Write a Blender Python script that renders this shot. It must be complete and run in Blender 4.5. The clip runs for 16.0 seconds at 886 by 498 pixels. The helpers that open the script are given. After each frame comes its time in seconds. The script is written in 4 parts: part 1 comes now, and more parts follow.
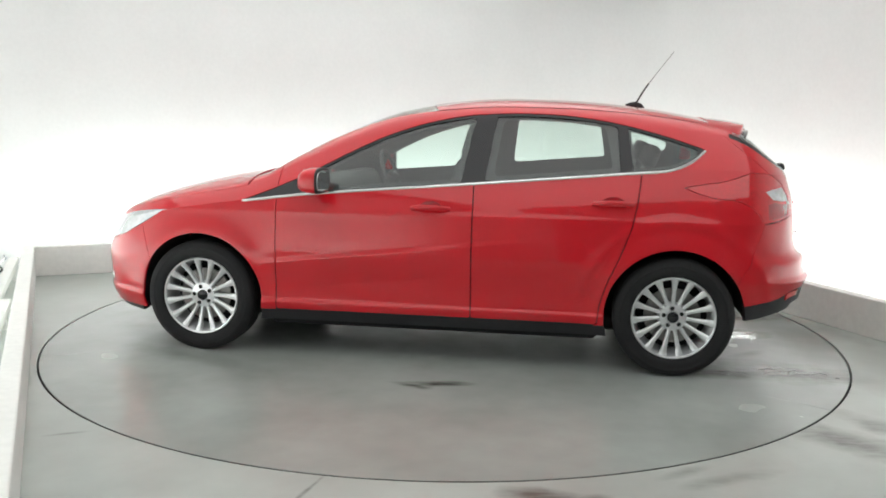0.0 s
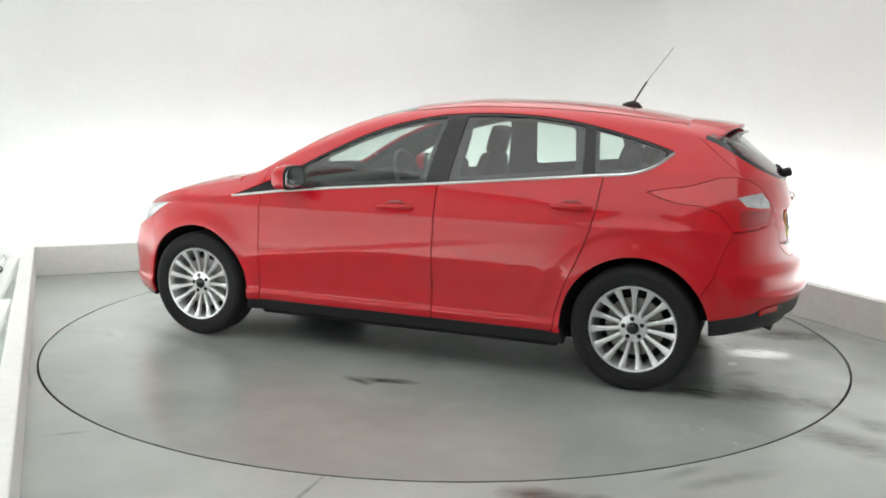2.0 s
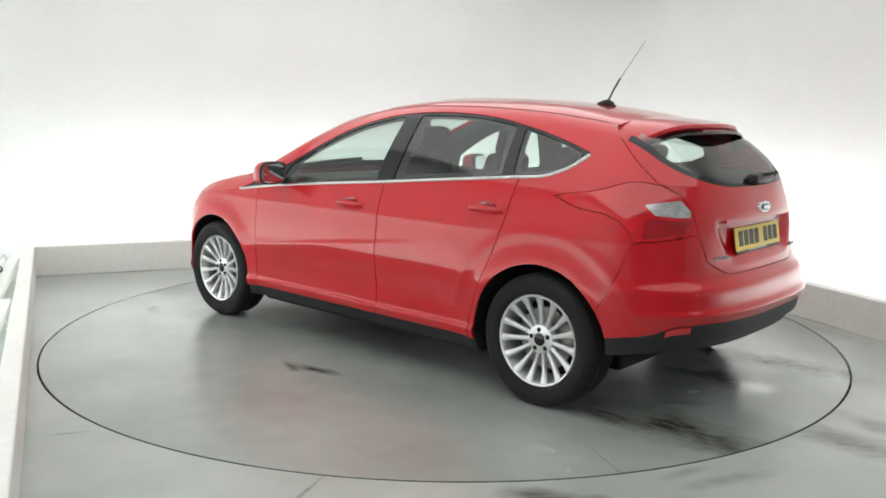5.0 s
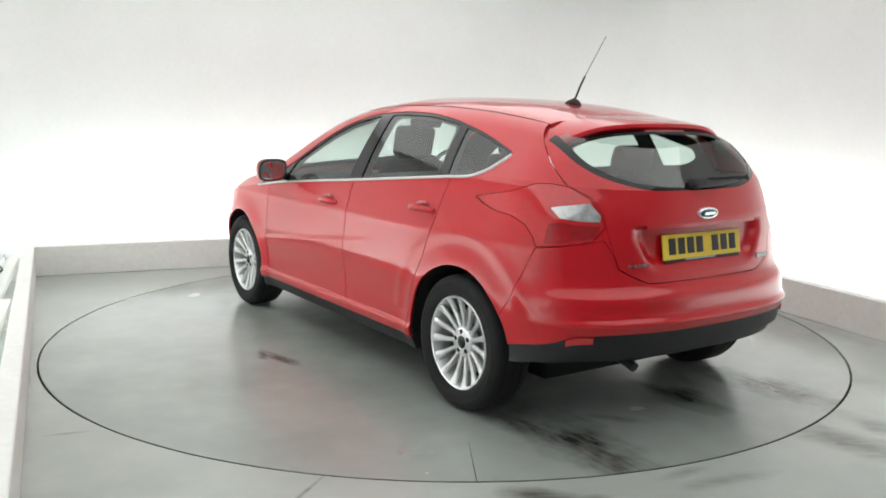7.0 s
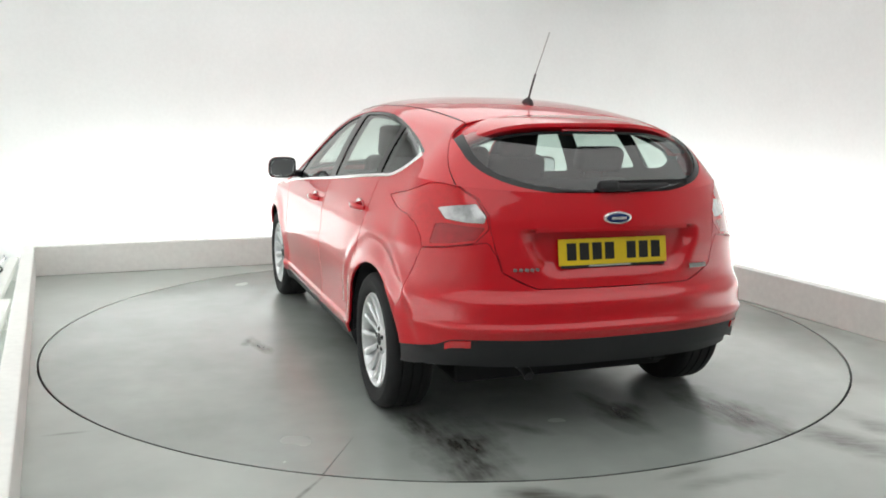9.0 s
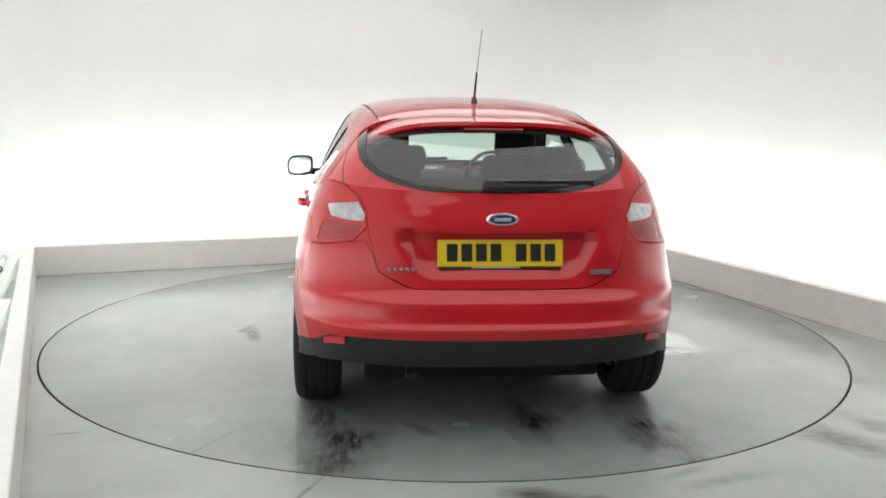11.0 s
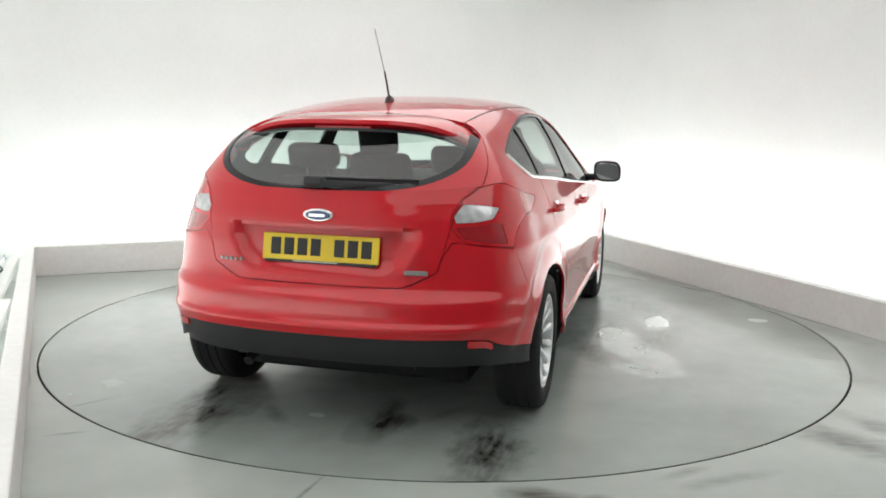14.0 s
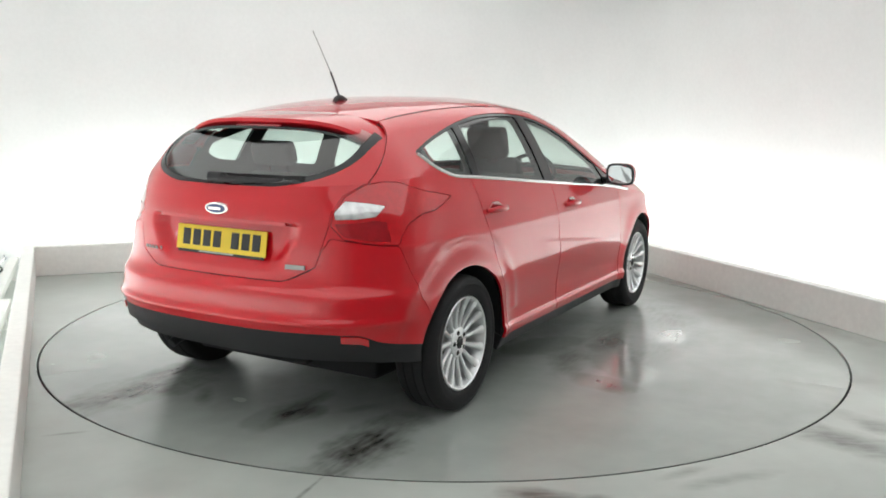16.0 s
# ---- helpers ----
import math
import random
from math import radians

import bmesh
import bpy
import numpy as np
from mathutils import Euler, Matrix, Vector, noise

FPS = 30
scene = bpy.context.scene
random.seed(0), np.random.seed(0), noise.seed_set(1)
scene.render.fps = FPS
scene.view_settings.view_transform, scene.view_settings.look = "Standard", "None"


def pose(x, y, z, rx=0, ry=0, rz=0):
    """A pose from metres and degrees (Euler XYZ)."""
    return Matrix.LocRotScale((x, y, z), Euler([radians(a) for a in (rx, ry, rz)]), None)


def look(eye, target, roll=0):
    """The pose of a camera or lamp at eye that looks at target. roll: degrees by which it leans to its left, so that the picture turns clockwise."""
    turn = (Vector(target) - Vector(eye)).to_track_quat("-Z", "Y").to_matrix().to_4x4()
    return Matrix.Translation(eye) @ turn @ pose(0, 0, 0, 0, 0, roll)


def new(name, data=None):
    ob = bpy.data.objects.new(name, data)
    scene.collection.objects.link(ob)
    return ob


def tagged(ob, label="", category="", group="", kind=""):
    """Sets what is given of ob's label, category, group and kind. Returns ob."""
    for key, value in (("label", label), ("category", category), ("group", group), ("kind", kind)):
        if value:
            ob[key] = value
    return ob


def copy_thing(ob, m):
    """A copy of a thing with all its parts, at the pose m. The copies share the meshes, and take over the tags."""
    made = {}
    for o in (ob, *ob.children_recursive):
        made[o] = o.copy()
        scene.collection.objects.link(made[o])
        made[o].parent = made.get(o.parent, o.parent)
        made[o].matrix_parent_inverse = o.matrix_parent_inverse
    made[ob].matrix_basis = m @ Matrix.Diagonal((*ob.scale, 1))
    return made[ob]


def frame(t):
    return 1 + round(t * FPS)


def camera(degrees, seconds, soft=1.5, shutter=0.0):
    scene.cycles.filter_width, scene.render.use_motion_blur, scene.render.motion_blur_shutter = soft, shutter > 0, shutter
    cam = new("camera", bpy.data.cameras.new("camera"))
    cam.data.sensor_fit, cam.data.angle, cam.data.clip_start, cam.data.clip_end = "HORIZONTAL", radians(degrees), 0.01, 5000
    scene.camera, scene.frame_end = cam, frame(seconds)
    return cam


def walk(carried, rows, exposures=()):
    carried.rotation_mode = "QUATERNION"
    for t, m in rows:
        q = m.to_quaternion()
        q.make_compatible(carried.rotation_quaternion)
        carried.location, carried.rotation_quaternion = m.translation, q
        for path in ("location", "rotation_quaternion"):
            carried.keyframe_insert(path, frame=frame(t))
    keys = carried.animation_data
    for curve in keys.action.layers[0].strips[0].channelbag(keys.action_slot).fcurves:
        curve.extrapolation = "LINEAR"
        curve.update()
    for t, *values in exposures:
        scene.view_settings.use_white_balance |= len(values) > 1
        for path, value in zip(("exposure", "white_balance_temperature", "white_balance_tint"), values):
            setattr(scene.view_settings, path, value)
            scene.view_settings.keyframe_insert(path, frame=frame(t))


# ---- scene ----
import itertools

# ---- camera ----
EYE = (0.0, -5.493, 1.3781)
AIM = (EYE[0] - 0.00306, EYE[1] + 0.98772, EYE[2] - 0.15626)
cam = camera(54.58, 16.0, soft=1.75)
walk(cam, [(0.0, look(EYE, AIM, 0.865)), (16.0, look(EYE, AIM, 0.865))])

# turn of the turntable, degrees, by time: a steady seven degrees a second
TURN = [(0.0, 171.5), (2.0, 158.17), (4.0, 144.7), (6.5, 127.8), (9.0, 110.27), (11.5, 92.7),
        (12.5, 85.6), (14.0, 75.0), (15.0, 67.95), (16.0, 60.9)]

# ---- light ----
scene.view_settings.exposure = 0.0
world = bpy.data.worlds.new("studio_world")
world.use_nodes = True
world.node_tree.nodes["Background"].inputs[0].default_value = (0.9, 0.95, 1.0, 1)
world.node_tree.nodes["Background"].inputs[1].default_value = 0.02
scene.world = world

# the room is turned against the camera's view
ROOM = radians(22.5)
CA, SA = math.cos(ROOM), math.sin(ROOM)


def room(a, b, z=0.0):
    """World point from the room's own axes: a along the back kerb, b towards it."""
    return Vector((a * CA - b * SA, a * SA + b * CA, z))


KERB_R, KERB_B, KERB_T, KERB_H = 2.455, 2.61, 0.09, 0.25
KERB_L0, KERB_L1 = -2.56, -2.30          # the left kerb runs slightly inwards
WALL_L, WALL_R, WALL_B, WALL_N, CEIL = -3.35, 3.2, 3.35, -6.6, 3.1


def area(name, a, b, z, size_x, size_y, power, target, colour=(1, 1, 1)):
    data = bpy.data.lights.new(name, "AREA")
    data.shape, data.size, data.size_y, data.energy, data.color = "RECTANGLE", size_x, size_y, power, colour
    ob = new(name, data)
    eye = room(a, b, z)
    turn = (room(*target) - eye).to_track_quat("-Z", "Y").to_matrix().to_4x4()
    ob.matrix_world = Matrix.Translation(eye) @ turn
    return ob


TROUGH = 13.5
# striplights behind each kerb, thrown at the foot of the white wall
for n in range(3):
    a = -1.7 + 1.7 * n
    area("trough_light", a, KERB_B + 0.20, 0.17, 1.65, 0.10, TROUGH, (a + 0.001, WALL_B, 0.22), (0.98, 1.0, 1.0))
for n in range(4):
    b = 1.9 - 1.7 * n
    area("trough_light", KERB_R + 0.20, b, 0.17, 1.65, 0.10, TROUGH * 0.95, (WALL_R, b + 0.001, 0.22), (1.0, 1.0, 1.0))
    area("trough_light", KERB_L0 - 0.22 + 0.07 * n, b, 0.17, 1.65, 0.10, TROUGH * 1.3, (WALL_L, b + 0.001, 0.22), (0.97, 1.0, 1.0))
# one broad diffused light box fills the ceiling
area("ceiling_light_box", -0.30, -0.95, CEIL - 0.06, 5.6, 7.9, 128.0, (-0.30, -0.949, 0.0), (0.97, 1.0, 0.99))


# ---- materials ----
def mat(name):
    m = bpy.data.materials.new(name)
    m.use_nodes = True
    return m, m.node_tree.nodes, m.node_tree.links, m.node_tree.nodes["Principled BSDF"]


def plain(name, colour, rough=0.5, metal=0.0, grain=0.0, scale=60.0, bump=0.0, coat=0.0, emit=0.0):
    """A surface with slight variation of tone and roughness at two scales."""
    m, nodes, links, b = mat(name)
    b.inputs["Base Color"].default_value = (*colour, 1)
    b.inputs["Roughness"].default_value = rough
    b.inputs["Metallic"].default_value = metal
    b.inputs["Coat Weight"].default_value = coat
    b.inputs["Coat Roughness"].default_value = 0.03
    if emit:
        b.inputs["Emission Color"].default_value = (*colour, 1)
        b.inputs["Emission Strength"].default_value = emit
    if grain:
        co = nodes.new("ShaderNodeTexCoord")
        n1, n2 = nodes.new("ShaderNodeTexNoise"), nodes.new("ShaderNodeTexNoise")
        n1.inputs["Scale"].default_value, n2.inputs["Scale"].default_value = scale, scale / 14
        n1.inputs["Detail"].default_value = n2.inputs["Detail"].default_value = 4
        add = nodes.new("ShaderNodeMath")
        add.operation = "ADD"
        ramp = nodes.new("ShaderNodeMapRange")
        ramp.inputs["From Min"].default_value, ramp.inputs["From Max"].default_value = 0.6, 1.4
        ramp.inputs["To Min"].default_value, ramp.inputs["To Max"].default_value = 1 - grain, 1 + grain
        mix = nodes.new("ShaderNodeVectorMath")
        mix.operation = "SCALE"
        mix.inputs[0].default_value = colour
        links.new(co.outputs["Object"], n1.inputs["Vector"])
        links.new(co.outputs["Object"], n2.inputs["Vector"])
        links.new(n1.outputs["Fac"], add.inputs[0])
        links.new(n2.outputs["Fac"], add.inputs[1])
        links.new(add.outputs[0], ramp.inputs["Value"])
        links.new(ramp.outputs[0], mix.inputs["Scale"])
        links.new(mix.outputs[0], b.inputs["Base Color"])
        if bump:
            bp = nodes.new("ShaderNodeBump")
            bp.inputs["Strength"].default_value = bump
            bp.inputs["Distance"].default_value = 0.002
            links.new(n1.outputs["Fac"], bp.inputs["Height"])
            links.new(bp.outputs[0], b.inputs["Normal"])
    return m


def stained(name, colour, dark, rough, spots, wet=(), scale=1.0):
    """Painted floor: cloudy tone, fine grain, worn or oily spots, painted shade and smooth wet patches (x, y, radius x,
    radius y, turn, strength).
    """
    m, nodes, links, b = mat(name)
    co = nodes.new("ShaderNodeTexCoord")
    big, fine = nodes.new("ShaderNodeTexNoise"), nodes.new("ShaderNodeTexNoise")
    big.inputs["Scale"].default_value, big.inputs["Detail"].default_value = 1.3 * scale, 2.5
    fine.inputs["Scale"].default_value, fine.inputs["Detail"].default_value = 9, 2
    links.new(co.outputs["Object"], big.inputs["Vector"])
    links.new(co.outputs["Object"], fine.inputs["Vector"])
    tone = nodes.new("ShaderNodeMapRange")
    tone.inputs["From Min"].default_value, tone.inputs["From Max"].default_value = 0.1, 0.9
    tone.inputs["To Min"].default_value, tone.inputs["To Max"].default_value = 0.74, 1.22
    links.new(big.outputs["Fac"], tone.inputs["Value"])
    gr = nodes.new("ShaderNodeMapRange")
    gr.inputs["From Min"].default_value, gr.inputs["From Max"].default_value = 0.1, 0.9
    gr.inputs["To Min"].default_value, gr.inputs["To Max"].default_value = 0.94, 1.06
    links.new(fine.outputs["Fac"], gr.inputs["Value"])
    tg = nodes.new("ShaderNodeMath")
    tg.operation = "MULTIPLY"
    links.new(tone.outputs[0], tg.inputs[0])
    links.new(gr.outputs[0], tg.inputs[1])
    base = nodes.new("ShaderNodeVectorMath")
    base.operation = "SCALE"
    base.inputs[0].default_value = colour
    links.new(tg.outputs[0], base.inputs["Scale"])
    # ragged edge for the spots
    wob = nodes.new("ShaderNodeTexNoise")
    wob.inputs["Scale"].default_value, wob.inputs["Detail"].default_value = 6, 3.5
    links.new(co.outputs["Object"], wob.inputs["Vector"])

    def blots(marks, ragged, lo, hi):
        total = None
        for x, y, rx, ry, turn, strength in marks:
            mp = nodes.new("ShaderNodeMapping")
            mp.vector_type = "TEXTURE"
            mp.inputs["Location"].default_value = (x, y, 0)
            mp.inputs["Rotation"].default_value = (0, 0, radians(turn))
            mp.inputs["Scale"].default_value = (rx, ry, 1)
            links.new(co.outputs["Object"], mp.inputs["Vector"])
            ln = nodes.new("ShaderNodeVectorMath")
            ln.operation = "LENGTH"
            links.new(mp.outputs[0], ln.inputs[0])
            ad = nodes.new("ShaderNodeMath")
            ad.operation = "MULTIPLY_ADD"
            links.new(wob.outputs["Fac"], ad.inputs[0])
            ad.inputs[1].default_value = ragged
            links.new(ln.outputs["Value"], ad.inputs[2])
            mr = nodes.new("ShaderNodeMapRange")
            mr.inputs["From Min"].default_value, mr.inputs["From Max"].default_value = lo, hi
            mr.inputs["To Min"].default_value, mr.inputs["To Max"].default_value = strength, 0
            links.new(ad.outputs[0], mr.inputs["Value"])
            if total is None:
                total = mr.outputs[0]
            else:
                mx = nodes.new("ShaderNodeMath")
                mx.operation = "MAXIMUM"
                links.new(total, mx.inputs[0])
                links.new(mr.outputs[0], mx.inputs[1])
                total = mx.outputs[0]
        return total

    # the dirt lies in streaks and crumbs
    stretch = nodes.new("ShaderNodeMapping")
    stretch.inputs["Scale"].default_value = (9, 34, 1)
    crumbs = nodes.new("ShaderNodeTexNoise")
    crumbs.inputs["Scale"].default_value, crumbs.inputs["Detail"].default_value = 1.0, 5
    links.new(co.outputs["Object"], stretch.inputs["Vector"])
    links.new(stretch.outputs[0], crumbs.inputs["Vector"])
    crumb = nodes.new("ShaderNodeMapRange")
    crumb.inputs["From Min"].default_value, crumb.inputs["From Max"].default_value = 0.40, 0.68
    crumb.inputs["To Min"].default_value, crumb.inputs["To Max"].default_value = 1.0, 0.6
    links.new(crumbs.outputs["Fac"], crumb.inputs["Value"])
    dirt = nodes.new("ShaderNodeMath")
    dirt.operation = "MULTIPLY"
    links.new(blots([k for k in spots if k[5] > 0.3], 1.3, 0.85, 1.75), dirt.inputs[0])
    links.new(crumb.outputs[0], dirt.inputs[1])
    both = nodes.new("ShaderNodeMath")
    both.operation = "MAXIMUM"
    links.new(dirt.outputs[0], both.inputs[0])
    # weak spots stay smooth, among them the shade painted under the car
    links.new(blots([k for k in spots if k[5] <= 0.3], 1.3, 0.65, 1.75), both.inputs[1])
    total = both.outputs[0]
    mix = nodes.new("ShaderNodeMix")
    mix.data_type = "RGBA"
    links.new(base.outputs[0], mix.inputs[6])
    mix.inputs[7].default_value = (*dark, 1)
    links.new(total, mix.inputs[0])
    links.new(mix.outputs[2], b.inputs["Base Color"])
    # gloss: worn unevenly, mirror-smooth where it is wet
    worn = nodes.new("ShaderNodeMapRange")
    worn.inputs["From Min"].default_value, worn.inputs["From Max"].default_value = 0.2, 0.8
    worn.inputs["To Min"].default_value, worn.inputs["To Max"].default_value = rough - 0.04, rough + 0.05
    links.new(big.outputs["Fac"], worn.inputs["Value"])
    links.new(worn.outputs[0], b.inputs["Roughness"])
    if wet:
        links.new(blots(wet, 0.7, 1.08, 1.38), b.inputs["Coat Weight"])
        b.inputs["Coat Roughness"].default_value = 0.03
    return m


def glass(name, tint, gloss=0.10):
    """Tinted window glass: clear through, with the reflection of a pane."""
    m, nodes, links, b = mat(name)
    nodes.remove(b)
    tr, gl = nodes.new("ShaderNodeBsdfTransparent"), nodes.new("ShaderNodeBsdfGlossy")
    tr.inputs["Color"].default_value = (*tint, 1)
    gl.inputs["Roughness"].default_value = 0.02
    fr = nodes.new("ShaderNodeLayerWeight")
    fr.inputs["Blend"].default_value = 0.5
    power, scale = nodes.new("ShaderNodeMath"), nodes.new("ShaderNodeMath")
    power.operation, scale.operation = "POWER", "MULTIPLY_ADD"
    power.inputs[1].default_value = 4.0
    scale.inputs[1].default_value, scale.inputs[2].default_value = 0.78, gloss
    links.new(fr.outputs["Facing"], power.inputs[0])
    links.new(power.outputs[0], scale.inputs[0])
    mx = nodes.new("ShaderNodeMixShader")
    links.new(scale.outputs[0], mx.inputs[0])
    links.new(tr.outputs[0], mx.inputs[1])
    links.new(gl.outputs[0], mx.inputs[2])
    links.new(mx.outputs[0], nodes["Material Output"].inputs["Surface"])
    return m


# worn and oily marks on the turntable, and painted shade under the car: place, half-lengths, turn, strength
TABLE_SPOTS_AND_SHADE = [(-1.785, -0.225, 0.17, 0.13, 20, 1.0), (-1.70, -0.20, 0.30, 0.07, 5, 0.8), (-0.145, 1.22, 0.20, 0.05, 10, 0.9), (-0.02, 1.27, 0.12, 0.04, -15, 0.8),
               (-1.98, 0.64, 0.52, 0.20, -6, 1.0), (-2.12, 0.66, 0.26, 0.16, -4, 1.0), (-1.72, 0.72, 0.30, 0.12, 5, 0.9), (-1.98, -0.73, 0.50, 0.16, 4, 1.0), (-2.10, -0.74, 0.22, 0.13, 0, 1.0),
               (-1.85, 0.30, 0.16, 0.05, 40, 0.5), (-1.60, -0.45, 0.14, 0.05, -30, 0.45), (-0.62, -1.30, 0.22, 0.10, 60, 0.55), (-0.30, -0.98, 0.40, 0.12, 15, 0.5), (0.35, -1.05, 0.45, 0.10, 5, 0.5),
               # the 2.0 by 0.8 ellipse is the car's shade, put into the deck colour
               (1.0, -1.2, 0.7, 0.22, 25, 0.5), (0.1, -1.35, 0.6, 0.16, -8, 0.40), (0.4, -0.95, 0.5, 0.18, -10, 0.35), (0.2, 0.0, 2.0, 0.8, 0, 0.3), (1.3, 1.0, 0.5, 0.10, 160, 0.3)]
# puddles and drips left on the turntable
TABLE_WET = [(-0.27, -1.27, 0.34, 0.17, 40, 1.0), (0.08, -1.10, 0.26, 0.15, 10, 1.0), (-0.62, -1.30, 0.22, 0.14, 80, 1.0), (-1.92, -0.16, 0.20, 0.10, 20, 1.0), (-0.10, -0.74, 0.40, 0.16, -20, 0.9), (-1.95, -0.13, 0.16, 0.07, 10, 1.0),
             (0.55, -1.35, 0.22, 0.10, 0, 0.9)]
FLOOR_SPOTS = [(1.76, -1.95, 0.36, 0.15, 130, 0.8), (1.98, -1.75, 0.22, 0.10, 120, 0.6), (0.36, -2.52, 0.17, 0.07, -10, 1.0), (0.52, -2.56, 0.12, 0.04, 20, 0.8), (0.95, -2.30, 0.14, 0.04, 30, 0.5), (1.19, -2.02, 0.16, 0.035, 30, 0.55), (1.10, -2.36, 0.26, 0.05, 20, 0.4),
               (2.2, -1.0, 0.5, 0.14, 112, 0.3), (1.78, 1.86, 0.85, 0.10, 118, 0.6), (2.30, 1.25, 0.55, 0.07, 118, 0.6), (2.35, 0.4, 0.9, 0.10, 112, 0.45), (-0.485, -2.48, 0.22, 0.012, 71, 0.7), (-1.95, -2.12, 0.05, 0.03, 0, 0.9), (-1.62, -2.0, 0.10, 0.015, 20, 0.5)]
WHITE_WALL = plain("white_wall_paint", (0.85, 0.86, 0.85), 0.7, grain=0.03, scale=30, bump=0.05)
CEILING_PAINT = plain("white_ceiling_paint", (0.8, 0.8, 0.8), 0.8, grain=0.03, scale=30)
KERB_PAINT = plain("white_kerb_paint", (0.82, 0.82, 0.79), 0.5, grain=0.07, scale=25, bump=0.15)
FLOOR_PAINT = stained("grey_floor_paint", (0.42, 0.45, 0.42), (0.075, 0.07, 0.058), 0.30, FLOOR_SPOTS)
TABLE_PAINT = stained("turntable_paint", (0.33, 0.355, 0.335), (0.045, 0.044, 0.038), 0.24, TABLE_SPOTS_AND_SHADE, TABLE_WET)
UNSEEN_NEAR_WALL = plain("unseen_near_wall_grey", (0.25, 0.25, 0.25), 0.8, grain=0.05, scale=20)
PIT = plain("pit_dark", (0.03, 0.03, 0.03), 0.9)


# ---- mesh helpers ----
def mesh_object(name, bm, material, smooth=False):
    me = bpy.data.meshes.new(name)
    bm.normal_update()
    bm.to_mesh(me)
    bm.free()
    for m in material if isinstance(material, (list, tuple)) else [material]:
        me.materials.append(m)
    if smooth:
        for p in me.polygons:
            p.use_smooth = True
    return new(name, me)


def part(name, bm, material, parent, label="", smooth=False):
    ob = mesh_object(name, bm, material, smooth)
    ob.parent = parent
    if label:
        ob["label"] = label
    return ob


def prism(bm, points, z0, z1):
    """A closed prism over a ring of (x, y) points."""
    lo = [bm.verts.new((p[0], p[1], z0)) for p in points]
    hi = [bm.verts.new((p[0], p[1], z1)) for p in points]
    n = len(points)
    bm.faces.new(lo[::-1])
    bm.faces.new(hi)
    for i in range(n):
        bm.faces.new((lo[i], lo[(i + 1) % n], hi[(i + 1) % n], hi[i]))
    return bm


def bevelled(bm, width, segments=2):
    bmesh.ops.bevel(bm, geom=[e for e in bm.edges if e.calc_face_angle(0) > 0.5], offset=width, segments=segments, affect="EDGES", profile=0.5)
    return bm


# ---- room ----
def strip_light(a, b, turned):
    """A white batten housing behind the kerb; its tube faces the wall."""
    m = Matrix.Translation(room(a, b, 0.0)) @ Matrix.Rotation(ROOM + (math.pi / 2 if turned else 0), 4, "Z")
    thing = new("strip_light")
    for nm, w, z0, z1, material, lb in (("housing", 0.075, 0.10, 0.155, KERB_PAINT, "white metal batten housing"), ("foot", 0.05, 0.0, 0.10, KERB_PAINT, ""), ("foot", 0.05, 0.0, 0.10, KERB_PAINT, "")):
        bm = bmesh.new()
        ln, off = (1.6, 0) if nm == "housing" else (0.06, 0.6 if thing.children else -0.6)
        if nm == "foot" and len(thing.children) == 1:
            off = -0.6
        prism(bm, [(off - ln / 2, -w / 2), (off + ln / 2, -w / 2), (off + ln / 2, w / 2), (off - ln / 2, w / 2)], z0, z1)
        bmesh.ops.recalc_face_normals(bm, faces=bm.faces)
        if nm == "housing":
            bevelled(bm, 0.006)
        part(nm, bm, material, thing, lb)
    thing.matrix_basis = m
    return tagged(thing, "white batten strip light hidden behind the kerb", "strip light", group="strip lights behind the kerbs")


def build_strip_lights():
    for n in range(3):
        strip_light(-1.7 + 1.7 * n, KERB_B + 0.145, False)
    for n in range(4):
        strip_light(KERB_R + 0.145, 1.9 - 1.7 * n, True)
        strip_light(KERB_L0 - 0.165 + 0.07 * n, 1.9 - 1.7 * n, True)


def build_small_fittings():
    # thin black tube added as the shadow line of the battens behind the left kerb
    bm = bmesh.new()
    k = 8
    rings = []
    for i in range(24):
        b = 2.75 - 1.45 * i / 23
        c = room(-2.80 + 0.02 * math.sin(i * 0.7) + 0.05 * i / 23, b, 0.166)
        rings.append([bm.verts.new((c.x + 0.007 * math.cos(2 * math.pi * j / k), c.y, c.z + 0.007 * math.sin(2 * math.pi * j / k))) for j in range(k)])
    for r0, r1 in zip(rings, rings[1:]):
        for j in range(k):
            bm.faces.new((r0[j], r0[(j + 1) % k], r1[(j + 1) % k], r1[j]))
    tagged(mesh_object("batten_edge_shade", bm, PIT, True), "thin black line drawn as the shadow of the batten edge", "cable")
    # joint strip on the back wall
    bm = bmesh.new()
    prism(bm, [rpt(-1.280, WALL_B - 0.004), rpt(-1.272, WALL_B - 0.004), rpt(-1.272, WALL_B + 0.002), rpt(-1.280, WALL_B + 0.002)], 0.70, 1.20)
    bmesh.ops.recalc_face_normals(bm, faces=bm.faces)
    tagged(mesh_object("wall_joint_trim", bm, WHITE_WALL), "narrow white joint strip on the wall", "trim", kind="structure")


R_TABLE, R_HOLE = 2.4145, 2.4265


def rpt(a, b):
    v = room(a, b)
    return (v.x, v.y)


